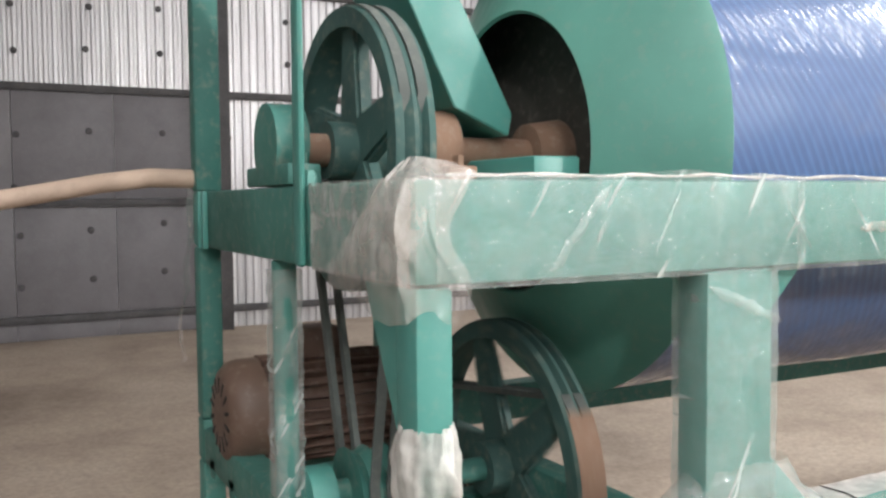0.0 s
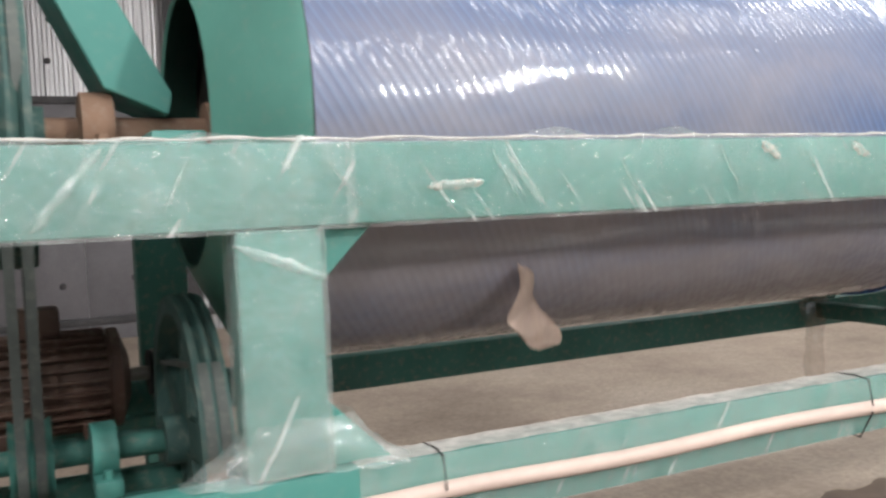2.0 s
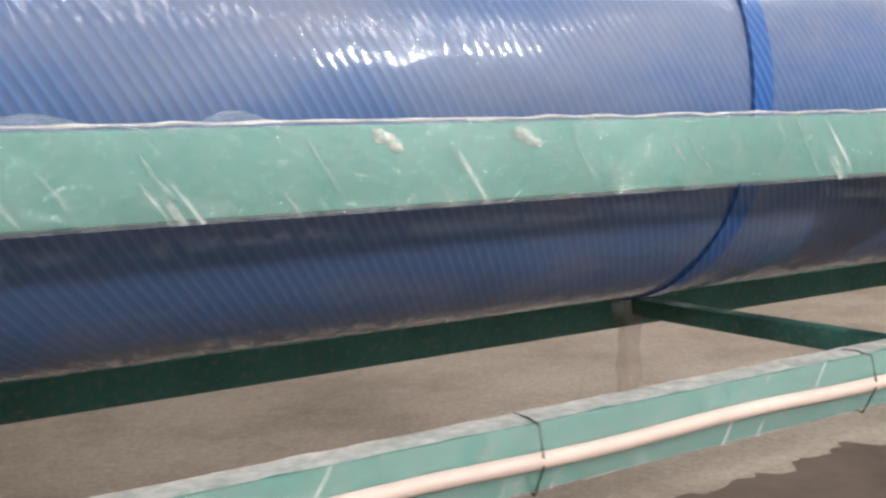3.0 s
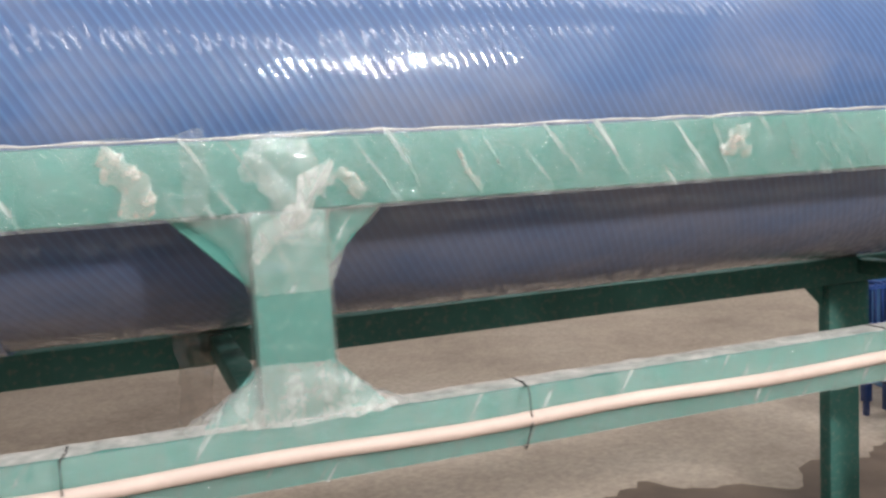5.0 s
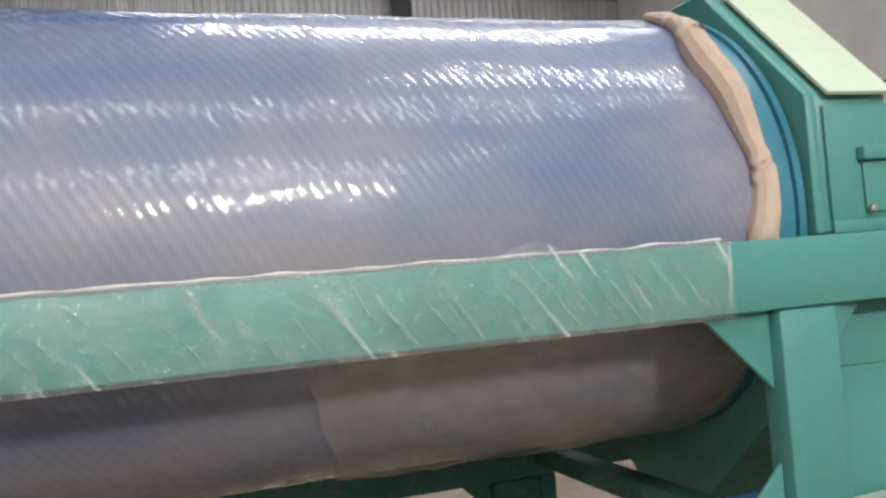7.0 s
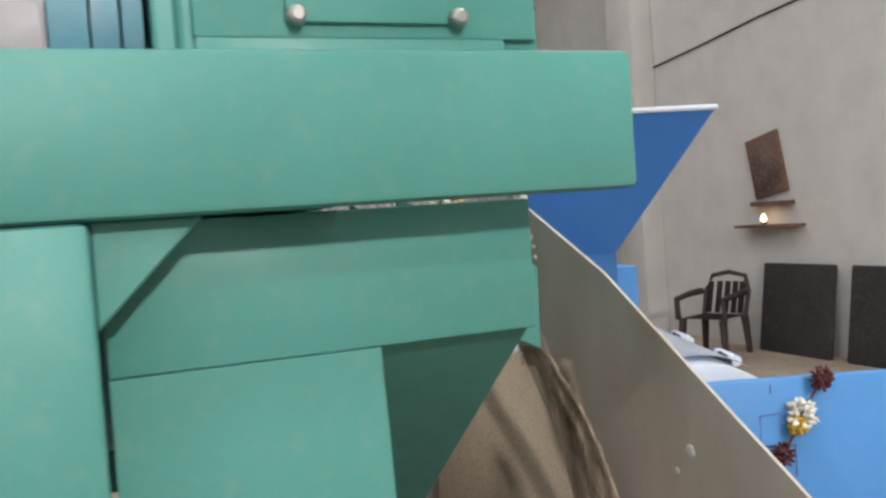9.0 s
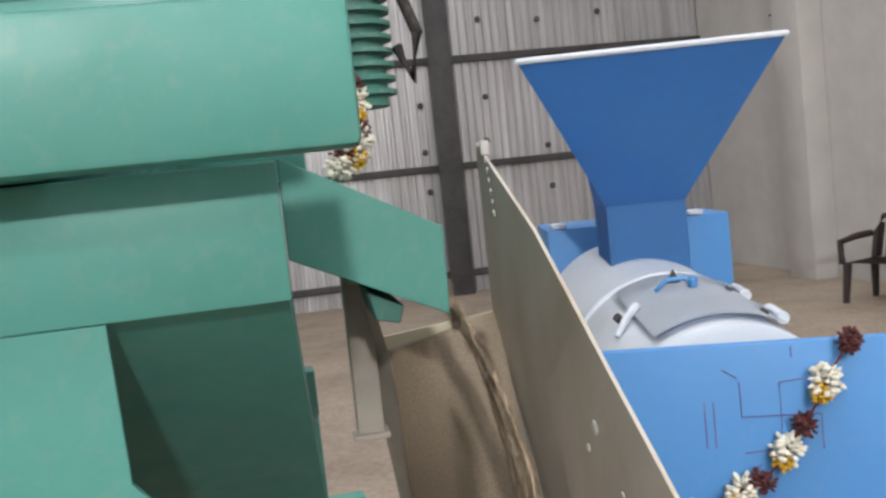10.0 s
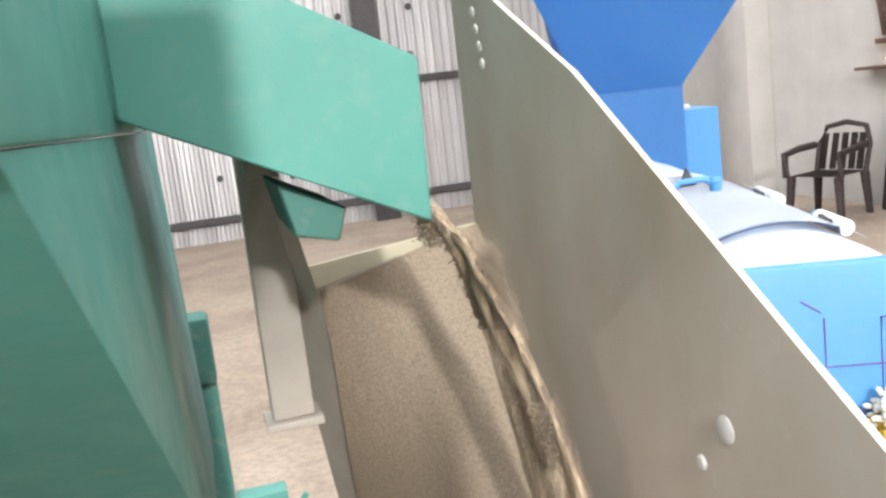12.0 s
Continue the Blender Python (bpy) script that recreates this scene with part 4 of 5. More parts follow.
def corner_bag(u, v):
    """Film bag pulled over the frame corner: along the end beam, round the corner and along the front."""
    back = 0.05 + 0.25 * min(1.0, u * 1.25) ** 1.3
    swell = 0.010 + 0.030 * math.sin(math.pi * min(1, u * 0.9 + 0.05)) * (0.35 + 0.65 * math.sin(math.pi * v))
    hem = 1.455 + 0.045 * max(0.0, 0.4 - v) + 0.012 * math.sin(11 * v)
    z = 1.672 + (hem - 1.672) * u
    if v < 0.55:
        p = Vector((-0.006 - swell, back * (1 - v / 0.55) - 0.006, z))
    else:
        f = (v - 0.55) / 0.45
        p = Vector((-0.006 - swell * (1 - f) + (0.066 + 0.018 * math.sin(9 * u + 1.0)) * f, -0.008 - swell * 0.7, z))
    if u < 0.12:
        p += Vector((0.03, 0.03, -0.01 + 0.02 * math.sin(math.pi * v))) * (1 - u / 0.12)
    pleat = noise.noise(Vector((v * 7 + u * 2.0, u * 1.3, 4.0))) + 0.5 * noise.noise(Vector((v * 17 - u * 5, u * 2.0, 9.0)))
    p += Vector((-0.011, -0.011, 0)) * pleat
    return crumple(p, 0.003, 12, 2.0)


FILM_BAG = film("milky_bag_film", 0.12, 0.55, 5.0, (1.4, 1.4, 1.0), tint=(0.88, 0.80, 0.74), gloss=0.1, rough=0.10, relief=0.25)
part("film_bag", sheet(corner_bag, 44, 60), FILM_BAG, machine, "milky film bag pulled over the frame corner", smooth=70)
part("plastic_wrap", sheet(lambda u, v: Vector((-0.004 - wrinkle(0.45 * u, 1.5 + 0.15 * v, 3.0), 0.005 + 0.42 * u, 1.497 + 0.156 * v)), 40, 10), FILM_MID, machine, "milky film drawn over the end beam", smooth=60)
blob_wrap(0.028, 0.03, 1.13, 1.30, 0.042, 0.058, 6.0, FILM_THICK, "film_rag", "dusty white film rag tied round the post")
blob_wrap(3.505, 0.04, 1.44, 1.662, 0.10, 0.052, 11.0, FILM_SOFT, "bunched_wrap", "milky film gathered over the post head")


def flare(cx, h0, h1, z0, z1, seed, mat, label):
    """Film stretched tent-like from a post to the rail that it meets."""
    def fn(u, v):
        a = 2 * math.pi * v
        hx, hy = h0 + (h1 - h0) * u ** 1.7, 0.048 + 0.012 * u
        ca, sa = math.cos(a), math.sin(a)
        p = Vector((cx + hx * math.copysign(abs(ca) ** 0.6, ca), 0.0375 + hy * math.copysign(abs(sa) ** 0.6, sa), z0 + (z1 - z0) * u))
        return crumple(p, 0.006 + 0.007 * u, 16, seed)
    part("film_flare", sheet(fn, 24, 48), mat, machine, label, smooth=70)


flare(3.505, 0.088, 0.25, 1.18, 1.058, 13.0, FILM_MID, "milky film stretched from post to rail")
flare(3.505, 0.086, 0.215, 1.33, 1.50, 17.0, FILM_SOFT, "clear film stretched over the corner plates")
flare(0.645, 0.10, 0.22, 1.16, 1.058, 15.0, FILM_SOFT, "milky film stretched from post to rail")
part("film_edge", rod([crumple(Vector((0.05 + 0.03 * k, 0.002, 1.656)), 0.004, 12, 5) for k in range(206)], [0.002 + 0.0018 * (0.5 + 0.5 * math.sin(k * 1.3)) for k in range(206)], 6), FILM_THICK, machine, "whitish gathered edge of the film", smooth=60)


FILM_CREAM = film("dusty_cream_film", 0.10, 0.66, 16.0, (2, 2, 2), tint=(0.80, 0.72, 0.64), gloss=0.0, rough=0.25, relief=0.2)


def fold(p0, p1, w, seed, mat=None):
    """A twisted, whitish strip of film lying on the wrapped face."""
    a, b = Vector(p0), Vector(p1)
    side = (b - a).cross(Vector((0, 1, 0))).normalized()

    def fn(u, v):
        edge = 0.45 + 0.75 * abs(noise.noise(Vector((u * 5.0, v * 3, seed * 1.7)))) + 0.25 * noise.noise(Vector((u * 13, v * 5, seed)))
        ww = w * 1.3 * edge * min(1.0, 0.25 + 5 * u, 0.25 + 5 * (1 - u)) * (v - 0.5)
        p = a.lerp(b, u) + side * (ww + 0.35 * w * noise.noise(Vector((u * 3, seed, 2)))) + Vector((0, -0.003 - 0.003 * math.sin(math.pi * v), 0))
        return crumple(p, 0.003, 22, seed)
    part("film_fold", sheet(fn, 16, 5), mat or FILM_SOFT, machine, "twisted whitish fold of film", smooth=60)


fold((0.335, -0.004, 1.645), (0.22, -0.004, 1.512), 0.018, 1)
fold((0.53, -0.006, 1.475), (0.70, -0.006, 1.405), 0.022, 2)
fold((0.90, -0.006, 1.562), (1.02, -0.006, 1.572), 0.022, 3, FILM_CREAM)
fold((2.03, -0.006, 1.635), (2.10, -0.006, 1.60), 0.03, 4, FILM_CREAM)
fold((3.16, -0.006, 1.645), (3.24, -0.006, 1.51), 0.075, 5, FILM_CREAM)
fold((3.88, -0.006, 1.61), (3.935, -0.006, 1.51), 0.016, 6, FILM_CREAM)
fold((4.55, -0.006, 1.645), (4.60, -0.006, 1.505), 0.014, 7)
fold((4.575, -0.006, 1.56), (4.66, -0.006, 1.63), 0.05, 8, FILM_CREAM)
fold((4.60, -0.006, 1.60), (4.66, -0.006, 1.555), 0.05, 12, FILM_CREAM)
fold((6.218, -0.006, 1.655), (6.20, -0.006, 1.50), 0.012, 9)
fold((3.425, -0.010, 1.625), (3.575, -0.012, 1.43), 0.055, 61, FILM_SOFT)
fold((3.60, -0.012, 1.60), (3.43, -0.014, 1.40), 0.06, 62, FILM_MID)
fold((3.62, -0.008, 1.585), (3.66, -0.008, 1.515), 0.05, 63, FILM_CREAM)
fold((1.74, -0.006, 1.64), (1.80, -0.006, 1.60), 0.03, 64, FILM_CREAM)
for k in range(10):
    fx = 3.75 + 0.24 * k + 0.05 * math.sin(5 * k)
    if abs(fx - 4.6) > 0.1:
        fold((fx, -0.005, 1.64), (fx + 0.05, -0.005, 1.515 + 0.04 * (k % 3)), 0.007, 20 + k)
for k in range(9):
    fx = 0.42 + 0.31 * k + 0.06 * math.sin(7 * k)
    lean = 0.05 if fx < 0.75 else -0.06
    fold((fx + lean, -0.005, 1.635 - 0.02 * (k % 2)), (fx, -0.005, 1.53), 0.007, 40 + k)
for fy in (1.245, 1.300):
    part("flange_edge", box(-0.016, -0.002, fy, fy + 0.022, BEAM_B, BEAM_T, 0.002), GREEN, machine)
# many thin tight pleats where the film ends by the outlet
rng_film = random.Random(21)
for k in range(34):
    fx = 4.75 + 1.40 * (k / 33) ** 0.8 + rng_film.uniform(-0.02, 0.02)
    z_hi = rng_film.uniform(1.58, 1.648)
    z_lo = max(1.505, z_hi - rng_film.uniform(0.05, 0.14))
    fold((fx, -0.006, z_hi), (fx + (z_hi - z_lo) * 0.75, -0.006, z_lo), rng_film.uniform(0.003, 0.006), 70 + k)
# torn film hanging at the inlet end
part("film_tail", sheet(lambda u, v: crumple(Vector((-0.03 + 0.04 * v * (1 - 0.6 * u) - 0.03 * u, 1.36 + 0.05 * v, 1.66 - 0.48 * u)), 0.035 * u, 9, 4), 40, 10), FILM_BAG, machine, "torn film hanging from the frame", smooth=60)
part("film_hem", sheet(lambda u, v: crumple(Vector((3.32 + 0.16 * v * (1 - 0.4 * u), 1.33, 1.06 - 0.42 * u)), 0.03, 7, 8), 20, 10), film("dusty_clear_film", 0.18, 0.5, 6, (2, 2, 1), tint=(0.42, 0.31, 0.24)), machine, "dusty clear film hanging under the drum", smooth=60)

# white conduit tied along the lower rail
pts = [(0.72 + 0.12 * k, -0.022, 0.987 + 0.004 * math.sin(k * 0.9)) for k in range(51)]
conduit = thing("conduit_pipe", (3.7, -0.02, 0.98), "dusty white plastic conduit tied along the lower rail", "pipe")
part("pipe", rod(pts, 0.017, 14), PIPE, conduit)
part("pipe_bend", rod([(6.72, -0.022, 0.995), (6.76, -0.022, 0.99), (6.785, -0.022, 0.96), (6.79, -0.022, 0.90), (6.79, -0.022, FLOOR_Z + 0.02)], 0.017, 14), PIPE, conduit)
for tx in (0.897, 2.05, 3.03, 4.017, 5.1, 6.1):
    part("cable_tie", rod([(tx, -0.042, 0.995), (tx, -0.03, 1.058), (tx + 0.01, 0.02, 1.06), (tx + 0.01, 0.078, 1.058), (tx + 0.01, 0.078, 0.91), (tx, -0.004, 0.91), (tx, -0.042, 0.98)], 0.0022, 6), RUBBER, conduit, "thin twisted wire tie")
part("rail_edge_film", sheet(lambda u, v: Vector((0.74 + 6.2 * u, -0.004 + 0.082 * v, 1.0575 + 0.006 * max(0, noise.noise(Vector((u * 90, v * 2, 0)))))), 220, 3), FILM_THICK, machine, "dusty film on the lower rail", smooth=60)
part("rail_film", sheet(lambda u, v: Vector((0.74 + 6.2 * u, -0.003 - wrinkle(0.74 + 6.2 * u, 0.93 + 0.12 * v, 5.0) * 0.6, 0.916 + 0.14 * v)), 300, 8), FILM, machine, "hazy film on the lower rail", smooth=60)
# hose to the machine from the far side
hose = thing("air_hose", (-1.2, 1.5, 1.45), "dusty beige wrapped hose running to the frame", "hose")
part("hose", rod([(0.0, 1.39, 1.685), (-0.12, 1.40, 1.688), (-0.25, 1.42, 1.672), (-0.40, 1.45, 1.645), (-0.6, 1.48, 1.61), (-0.8, 1.52, 1.575), (-1.3, 1.6, 1.51), (-2.2, 1.75, 1.40), (-4.0, 2.0, 1.10), (-5.5, 2.2, 0.2), (-6.2, 2.3, FLOOR_Z + 0.02)], 0.026, 14), CLOTH, hose)

# ---- receiving chute of grey sheet ----
tray = thing("receiving_chute", (7.35, 0.5, FLOOR_Z), "dusty grey sheet receiving chute with high side plate", "chute")
part("side_plate", prism([(1.014, 1.530), (0.63, 1.354), (0.30, 1.152), (0.163, 1.070), (-0.45, 0.69), (-0.45, -0.16), (1.012, -0.1)], "x", 7.390, 7.396, 0.001), dusty_plate(), tray)
L0, L1 = Vector((7.140, 0.888, 1.132)), Vector((7.314, 1.504, -0.047))
R0, R1 = Vector((7.389, 1.008, 1.160)), Vector((7.389, -0.065, -0.065))
part("chute_floor", sheet(lambda u, v: (L0.lerp(L1, u)).lerp(R0.lerp(R1, u), v), 60, 40, 0.004), GREY_STEEL, tray)
part("back_lip", prism([(7.127, 1.138), (7.389, 1.165), (7.389, 1.02), (7.160, 1.00)], "y", 1.012, 1.016, 0.001), worn_paint("pale_dusty_sheet", (0.55, 0.50, 0.36), amount=0.2), tray)
own = bmesh.new()
q = [own.verts.new(p) for p in ((7.115, 0.90, 1.275), (7.140, 0.885, 1.132), (7.314, 1.499, -0.047), (7.27, 1.57, -0.047), (7.095, 0.985, 1.20))]
own.faces.new(q)
bmesh.ops.solidify(own, geom=own.faces[:], thickness=0.004)
part("left_plate", own, GREY_STEEL, tray)
for cx, cy, cz, cr in ((7.3895, 0.396, 1.063, 0.012), (7.3895, 0.435, 1.021, 0.007), (7.3895, 0.30, 0.99, 0.006)):
    part("paint_splash", lathe([(-0.0015, cr * 0.7), (0.0, cr), (0.0006, cr)], (cx - 0.001, cy, cz), "x", 14), WALL_WHITE, tray)
for k in range(6):
    zz = 1.49 - 0.022 * k
    part("weld_bead", lathe([(-0.004, 0.003), (-0.002, 0.007), (0.0, 0.007)], (7.389, 0.93 - 0.006 * k, zz), "x", 8), WALL_WHITE, tray)
part("clip", box(7.384, 7.402, 0.94, 0.965, 1.50, 1.53, 0.003), WALL_WHITE, tray)
for lx, ly in ((7.36, -0.42), (7.36, 0.95), (7.17, 1.2)):
    part("leg", box(lx - 0.02, lx + 0.02, ly - 0.02, ly + 0.02, FLOOR_Z, -0.02, 0.003), GREY_STEEL, tray)

# grain lying on the chute and the falling stream in clumps
rng = random.Random(11)


def grain_bed_fn(u, v):
    at = lambda a, b: (L0.lerp(L1, a)).lerp(R0.lerp(R1, a), b)
    p = at(u, v)
    n = (at(u, v + 0.02) - p).cross(at(u + 0.02, v) - p).normalized()
    if n.dot(Vector((-0.5, -0.8, 0.5))) < 0:
        n = -n
    heap = 0.035 * math.exp(-((v - 0.72) / 0.22) ** 2) * min(1, u * 4) + 0.012 * min(1, u * 3)
    return p + n * (heap + 0.0015 * noise.noise(p * 90)) + n * 0.008


grain_bed = solo("grain_bed", sheet(grain_bed_fn, 60, 40), GRAIN, "brown husky grain sliding down the chute", "grain", "stuff", at=(7.27, 0.9, 0.9), smooth=60)


def clump(n, spread, length):
    own = bmesh.new()
    for _ in range(n):
        s = rng.uniform(0.0006, 0.0011)
        m = Matrix.Translation((rng.gauss(0, spread), rng.gauss(0, spread * 1.8), rng.uniform(-length, length))) @ Euler((rng.uniform(0, 6), rng.uniform(0, 6), rng.uniform(0, 6))).to_matrix().to_4x4() @ Matrix.Diagonal((s, s, s * 2.4, 1))
        bmesh.ops.create_icosphere(own, subdivisions=1, radius=1, matrix=m)
    me = bpy.data.meshes.new("grain_clump")
    own.to_mesh(me)
    own.free()
    me.materials.append(GRAIN)
    return me


# core of the stream, leaping off the spout lip and down along the side plate
def stream_at(u):
    return Vector((7.208 + 0.152 * u ** 0.75, 0.69 - 0.17 * u, 1.262 - 0.12 * u - 0.62 * u * u))


def stream_fn(u, v):
    a = 2 * math.pi * v
    c = stream_at(u)
    w = 0.6 + 1.3 * u
    p = c + Vector((0.009 * w * math.cos(a), 0.065 * w * math.sin(a), 0.008 * math.sin(a)))
    return p + Vector((0.008, 0.012, 0)) * noise.noise(Vector((math.cos(a) * 2, math.sin(a) * 2, u * 5))) + Vector((0.004, 0.006, 0)) * noise.noise(Vector((p.x * 50, p.y * 70, p.z * 22))) + Vector((0, 0, 0.002 * noise.noise(p * 300)))


solo("grain_stream", sheet(stream_fn, 90, 48), FALLING, "thick stream of brown husky grain pouring from spout", "grain", "stuff", at=(7.2, 0.66, 1.26), smooth=60)
CLUMPS = []
clump_mesh = [clump(900, 0.0045, 0.05) for _ in range(3)]
for k in range(14):
    ob = new("grain_clump", clump_mesh[k % 3])
    ob.rotation_mode = "QUATERNION"
    tagged(ob, "falling clump of brown husky grain", "grain", "falling grain", "stuff")
    CLUMPS.append(ob)

# ---- blue mill, standing askew to the drum machine ----
MILL_X, MILL_Y, MILL_TURN = 8.075, 1.644, -11.0
blue = thing("blue_mill", (MILL_X, MILL_Y, FLOOR_Z), "blue mill with feed hopper and white cylindrical casing", "machine")


def frustum(top, zt, low, zl):
    own = bmesh.new()
    a = [own.verts.new((x, y, zt)) for x, y in top]
    b = [own.verts.new((x, y, zl)) for x, y in low]
    for i in range(4):
        own.faces.new((a[i], a[(i + 1) % 4], b[(i + 1) % 4], b[i]))
    bmesh.ops.solidify(own, geom=own.faces[:], thickness=0.004)
    return own


HT = [(7.71, 1.85), (8.568, 1.85), (8.568, 2.70), (7.97, 2.70)]
HN = [(8.003, 2.17), (8.287, 2.17), (8.287, 2.44), (8.003, 2.44)]
hop = part("feed_hopper", frustum(HT, 1.803, HN, 1.300), BLUE, blue, "blue sheet feed hopper", smooth=10)
part("hopper_rim", rod([(*p, 1.805) for p in HT + HT[:1]], 0.010, 8), WHITE_PAINT, hop, "pale folded rim")
part("hopper_neck", frustum(HN, 1.299, HN, 1.04), BLUE, blue, smooth=10)
CX, CZ, CR = 8.105, 0.712, 0.32


def tilted(bm):
    """The casing rises a little towards the back."""
    m = Matrix.Translation((0, 1.25, CZ)) @ Matrix.Rotation(radians(4.3), 4, "X") @ Matrix.Translation((0, -1.25, -CZ))
    bmesh.ops.transform(bm, matrix=m, verts=bm.verts)
    return bm


part("casing", tilted(lathe([(1.19, CR - 0.02), (1.20, CR), (1.86, CR), (1.865, CR + 0.012), (1.90, CR + 0.012), (1.905, CR), (2.62, CR), (2.63, CR - 0.02)], (CX, 0, CZ), "y", 72)), WHITE_PAINT, blue, "white cylindrical casing")


def arc_plate(y0, y1, a0, a1, r, thick=0.008):
    return tilted(sheet(lambda u, v: Vector((CX + r * math.cos(a0 + (a1 - a0) * u), y0 + (y1 - y0) * v, CZ + r * math.sin(a0 + (a1 - a0) * u))), 24, 2, thick))


def on_casing(y, deg, lift):
    r = CR + lift
    p = Vector((CX + r * math.cos(radians(deg)), y, CZ + r * math.sin(radians(deg))))
    return Matrix.Translation((0, 1.25, CZ)) @ Matrix.Rotation(radians(4.3), 4, "X") @ Matrix.Translation((0, -1.25, -CZ)) @ p


lid = part("casing_lid", arc_plate(1.245, 1.80, radians(57), radians(120), CR + 0.018), WHITE_PAINT, blue, "white curved inspection lid")
part("lid_edge", arc_plate(1.236, 1.243, radians(57), radians(119), CR + 0.015), BLUE_DARK, lid, "dark gasket edge")
lug = on_casing(1.66, 92, 0.02)
part("lid_latch", prism([(lug.x - 0.02, lug.z), (lug.x + 0.02, lug.z), (lug.x, lug.z + 0.04)], "y", lug.y - 0.006, lug.y + 0.006, 0.001), GIRT, lid, "dark triangular lug")
knob = lathe([(0, 0.012), (0.022, 0.016), (0.03, 0.012)], on_casing(1.58, 86, 0.018), "z", 14)
part("lid_knob", knob, BLUE, lid, "small blue knob")
part("lid_handle", rod([on_casing(1.60, 104, 0.02), on_casing(1.595, 98, 0.045), on_casing(1.585, 90, 0.045), on_casing(1.58, 86, 0.03)], 0.007, 8), BLUE, lid)
part("toggle_clamp", rod([on_casing(1.52, 116, 0.03), on_casing(1.50, 124, 0.022), on_casing(1.47, 133, 0.012)], [0.014, 0.011, 0.008], 10), WHITE_PAINT, lid, "small clamp on the lid edge")
part("clamp_lug", rod([on_casing(1.56, 126, 0.0), on_casing(1.55, 127, 0.03)], 0.013, 8), GIRT, lid)
for hy in (1.40, 1.70):
    part("hinge", rod([on_casing(hy - 0.055, 55, 0.022), on_casing(hy + 0.055, 55, 0.022)], 0.017, 12), WHITE_PAINT, lid)
    part("hinge_pin", rod([on_casing(hy + 0.057, 55, 0.022), on_casing(hy + 0.075, 55, 0.022)], 0.011, 10), BLUE, lid)
    part("hinge_strap", arc_plate(hy - 0.035, hy + 0.035, radians(58), radians(66), CR + 0.026, 0.004), WHITE_PAINT, lid)
    part("bolt", rod([on_casing(hy - 0.10, 66, 0.018), on_casing(hy - 0.06, 66, 0.022)], 0.006, 8), GIRT, lid)


def swung(bm):
    """Turns the front plate about its outer end, to fit the camera's view."""
    m = Matrix.Translation((8.50, 0.885, 0)) @ Matrix.Rotation(radians(-11), 4, "Z") @ Matrix.Translation((-8.50, -0.885, 0))
    bmesh.ops.transform(bm, matrix=m, verts=bm.verts)
    return bm


part("front_panel", swung(box(7.40, 8.505, 0.871, 0.90, FLOOR_Z, 1.022, 0.006)), BLUE, blue, "blue front plate with red powder marks")
part("base_box", box(7.68, 8.47, 1.15, 2.6, FLOOR_Z, 0.52, 0.01), BLUE, blue)
back = part("gear_box", box(7.84, 8.597, 2.70, 3.15, FLOOR_Z, 1.203, 0.008), BLUE, blue, "blue gearbox cover")
for k in range(4):
    part("cover_lug", box(7.86 + 0.19 * k, 7.92 + 0.19 * k, 2.69, 2.80, 1.2045, 1.222, 0.003), WHITE_PAINT, back)
# marks drawn by finger in red powder
def mark(pts, r=0.0017):
    part("powder_mark", swung(rod([(x, 0.8705, z) for x, z in pts], r, 6)), KUMKUM, blue, "faint red powder stroke")


MX, MZ = 8.14, 0.855
for s in (1, -1):
    mark([(MX, MZ), (MX, MZ + s * 0.075), (MX + s * 0.085, MZ + s * 0.085)])
    mark([(MX, MZ), (MX + s * 0.085, MZ), (MX + s * 0.085, MZ - s * 0.08)])
    mark([(MX - s * 0.12, MZ + 0.11), (MX - s * 0.09, MZ + 0.09)])
for k in (0.145, 0.165):
    mark([(MX - k, MZ - 0.07), (MX - k, MZ + 0.035)])
mark([(MX + 0.03, MZ + 0.13), (MX + 0.03, MZ + 0.155)])
mark([(MX - 0.11, MZ - 0.17), (MX - 0.05, MZ - 0.11)])
part("valve_knob", swung(lathe([(0.852, 0.03), (0.857, 0.045), (0.870, 0.045)], (8.33, 0, 0.60), "y", 20)), BLUE, blue)


def blossom(owner, c, mat, r, n, seed):
    """A loose round flower head of many small petals."""
    rr = random.Random(seed)
    own = bmesh.new()
    for _ in range(n):
        d_ = Vector((rr.gauss(0, 1), rr.gauss(0, 1), rr.gauss(0, 1))).normalized()
        p = Vector(c) + d_ * r * rr.uniform(0.45, 1)
        m = Matrix.Translation(p) @ d_.to_track_quat("Z", "Y").to_matrix().to_4x4() @ Matrix.Diagonal((r * 0.20, r * 0.13, r * 0.26, 1))
        bmesh.ops.create_icosphere(own, subdivisions=1, radius=1, matrix=m)
    part("flower", own, mat, owner, smooth=60)


def garland(name, pts, label, r):
    g = thing(name, pts[0], label, "garland")
    part("thread", rod(pts, 0.003, 6), PETAL_RED, g)
    kinds = (PETAL_RED, PETAL_WHITE, PETAL_YELLOW)
    for i, p in enumerate(pts):
        k = i % 3
        blossom(g, p, kinds[k], r * (0.85, 1.1, 0.75)[k], 90, i + 3)


blue.rotation_euler.z = radians(MILL_TURN)


def on_mill(x, y, z):
    """From the mill's own square frame to the hall."""
    return Matrix.Translation((MILL_X, MILL_Y, 0)) @ Matrix.Rotation(radians(MILL_TURN), 4, "Z") @ Vector((x - MILL_X, y - MILL_Y, z))


def on_panel(x, z):
    """A place just before the skewed front plate."""
    p = Matrix.Translation((8.50, 0.885, 0)) @ Matrix.Rotation(radians(-11), 4, "Z") @ Vector((x - 8.50, 0.838 - 0.885, z))
    return on_mill(*p)


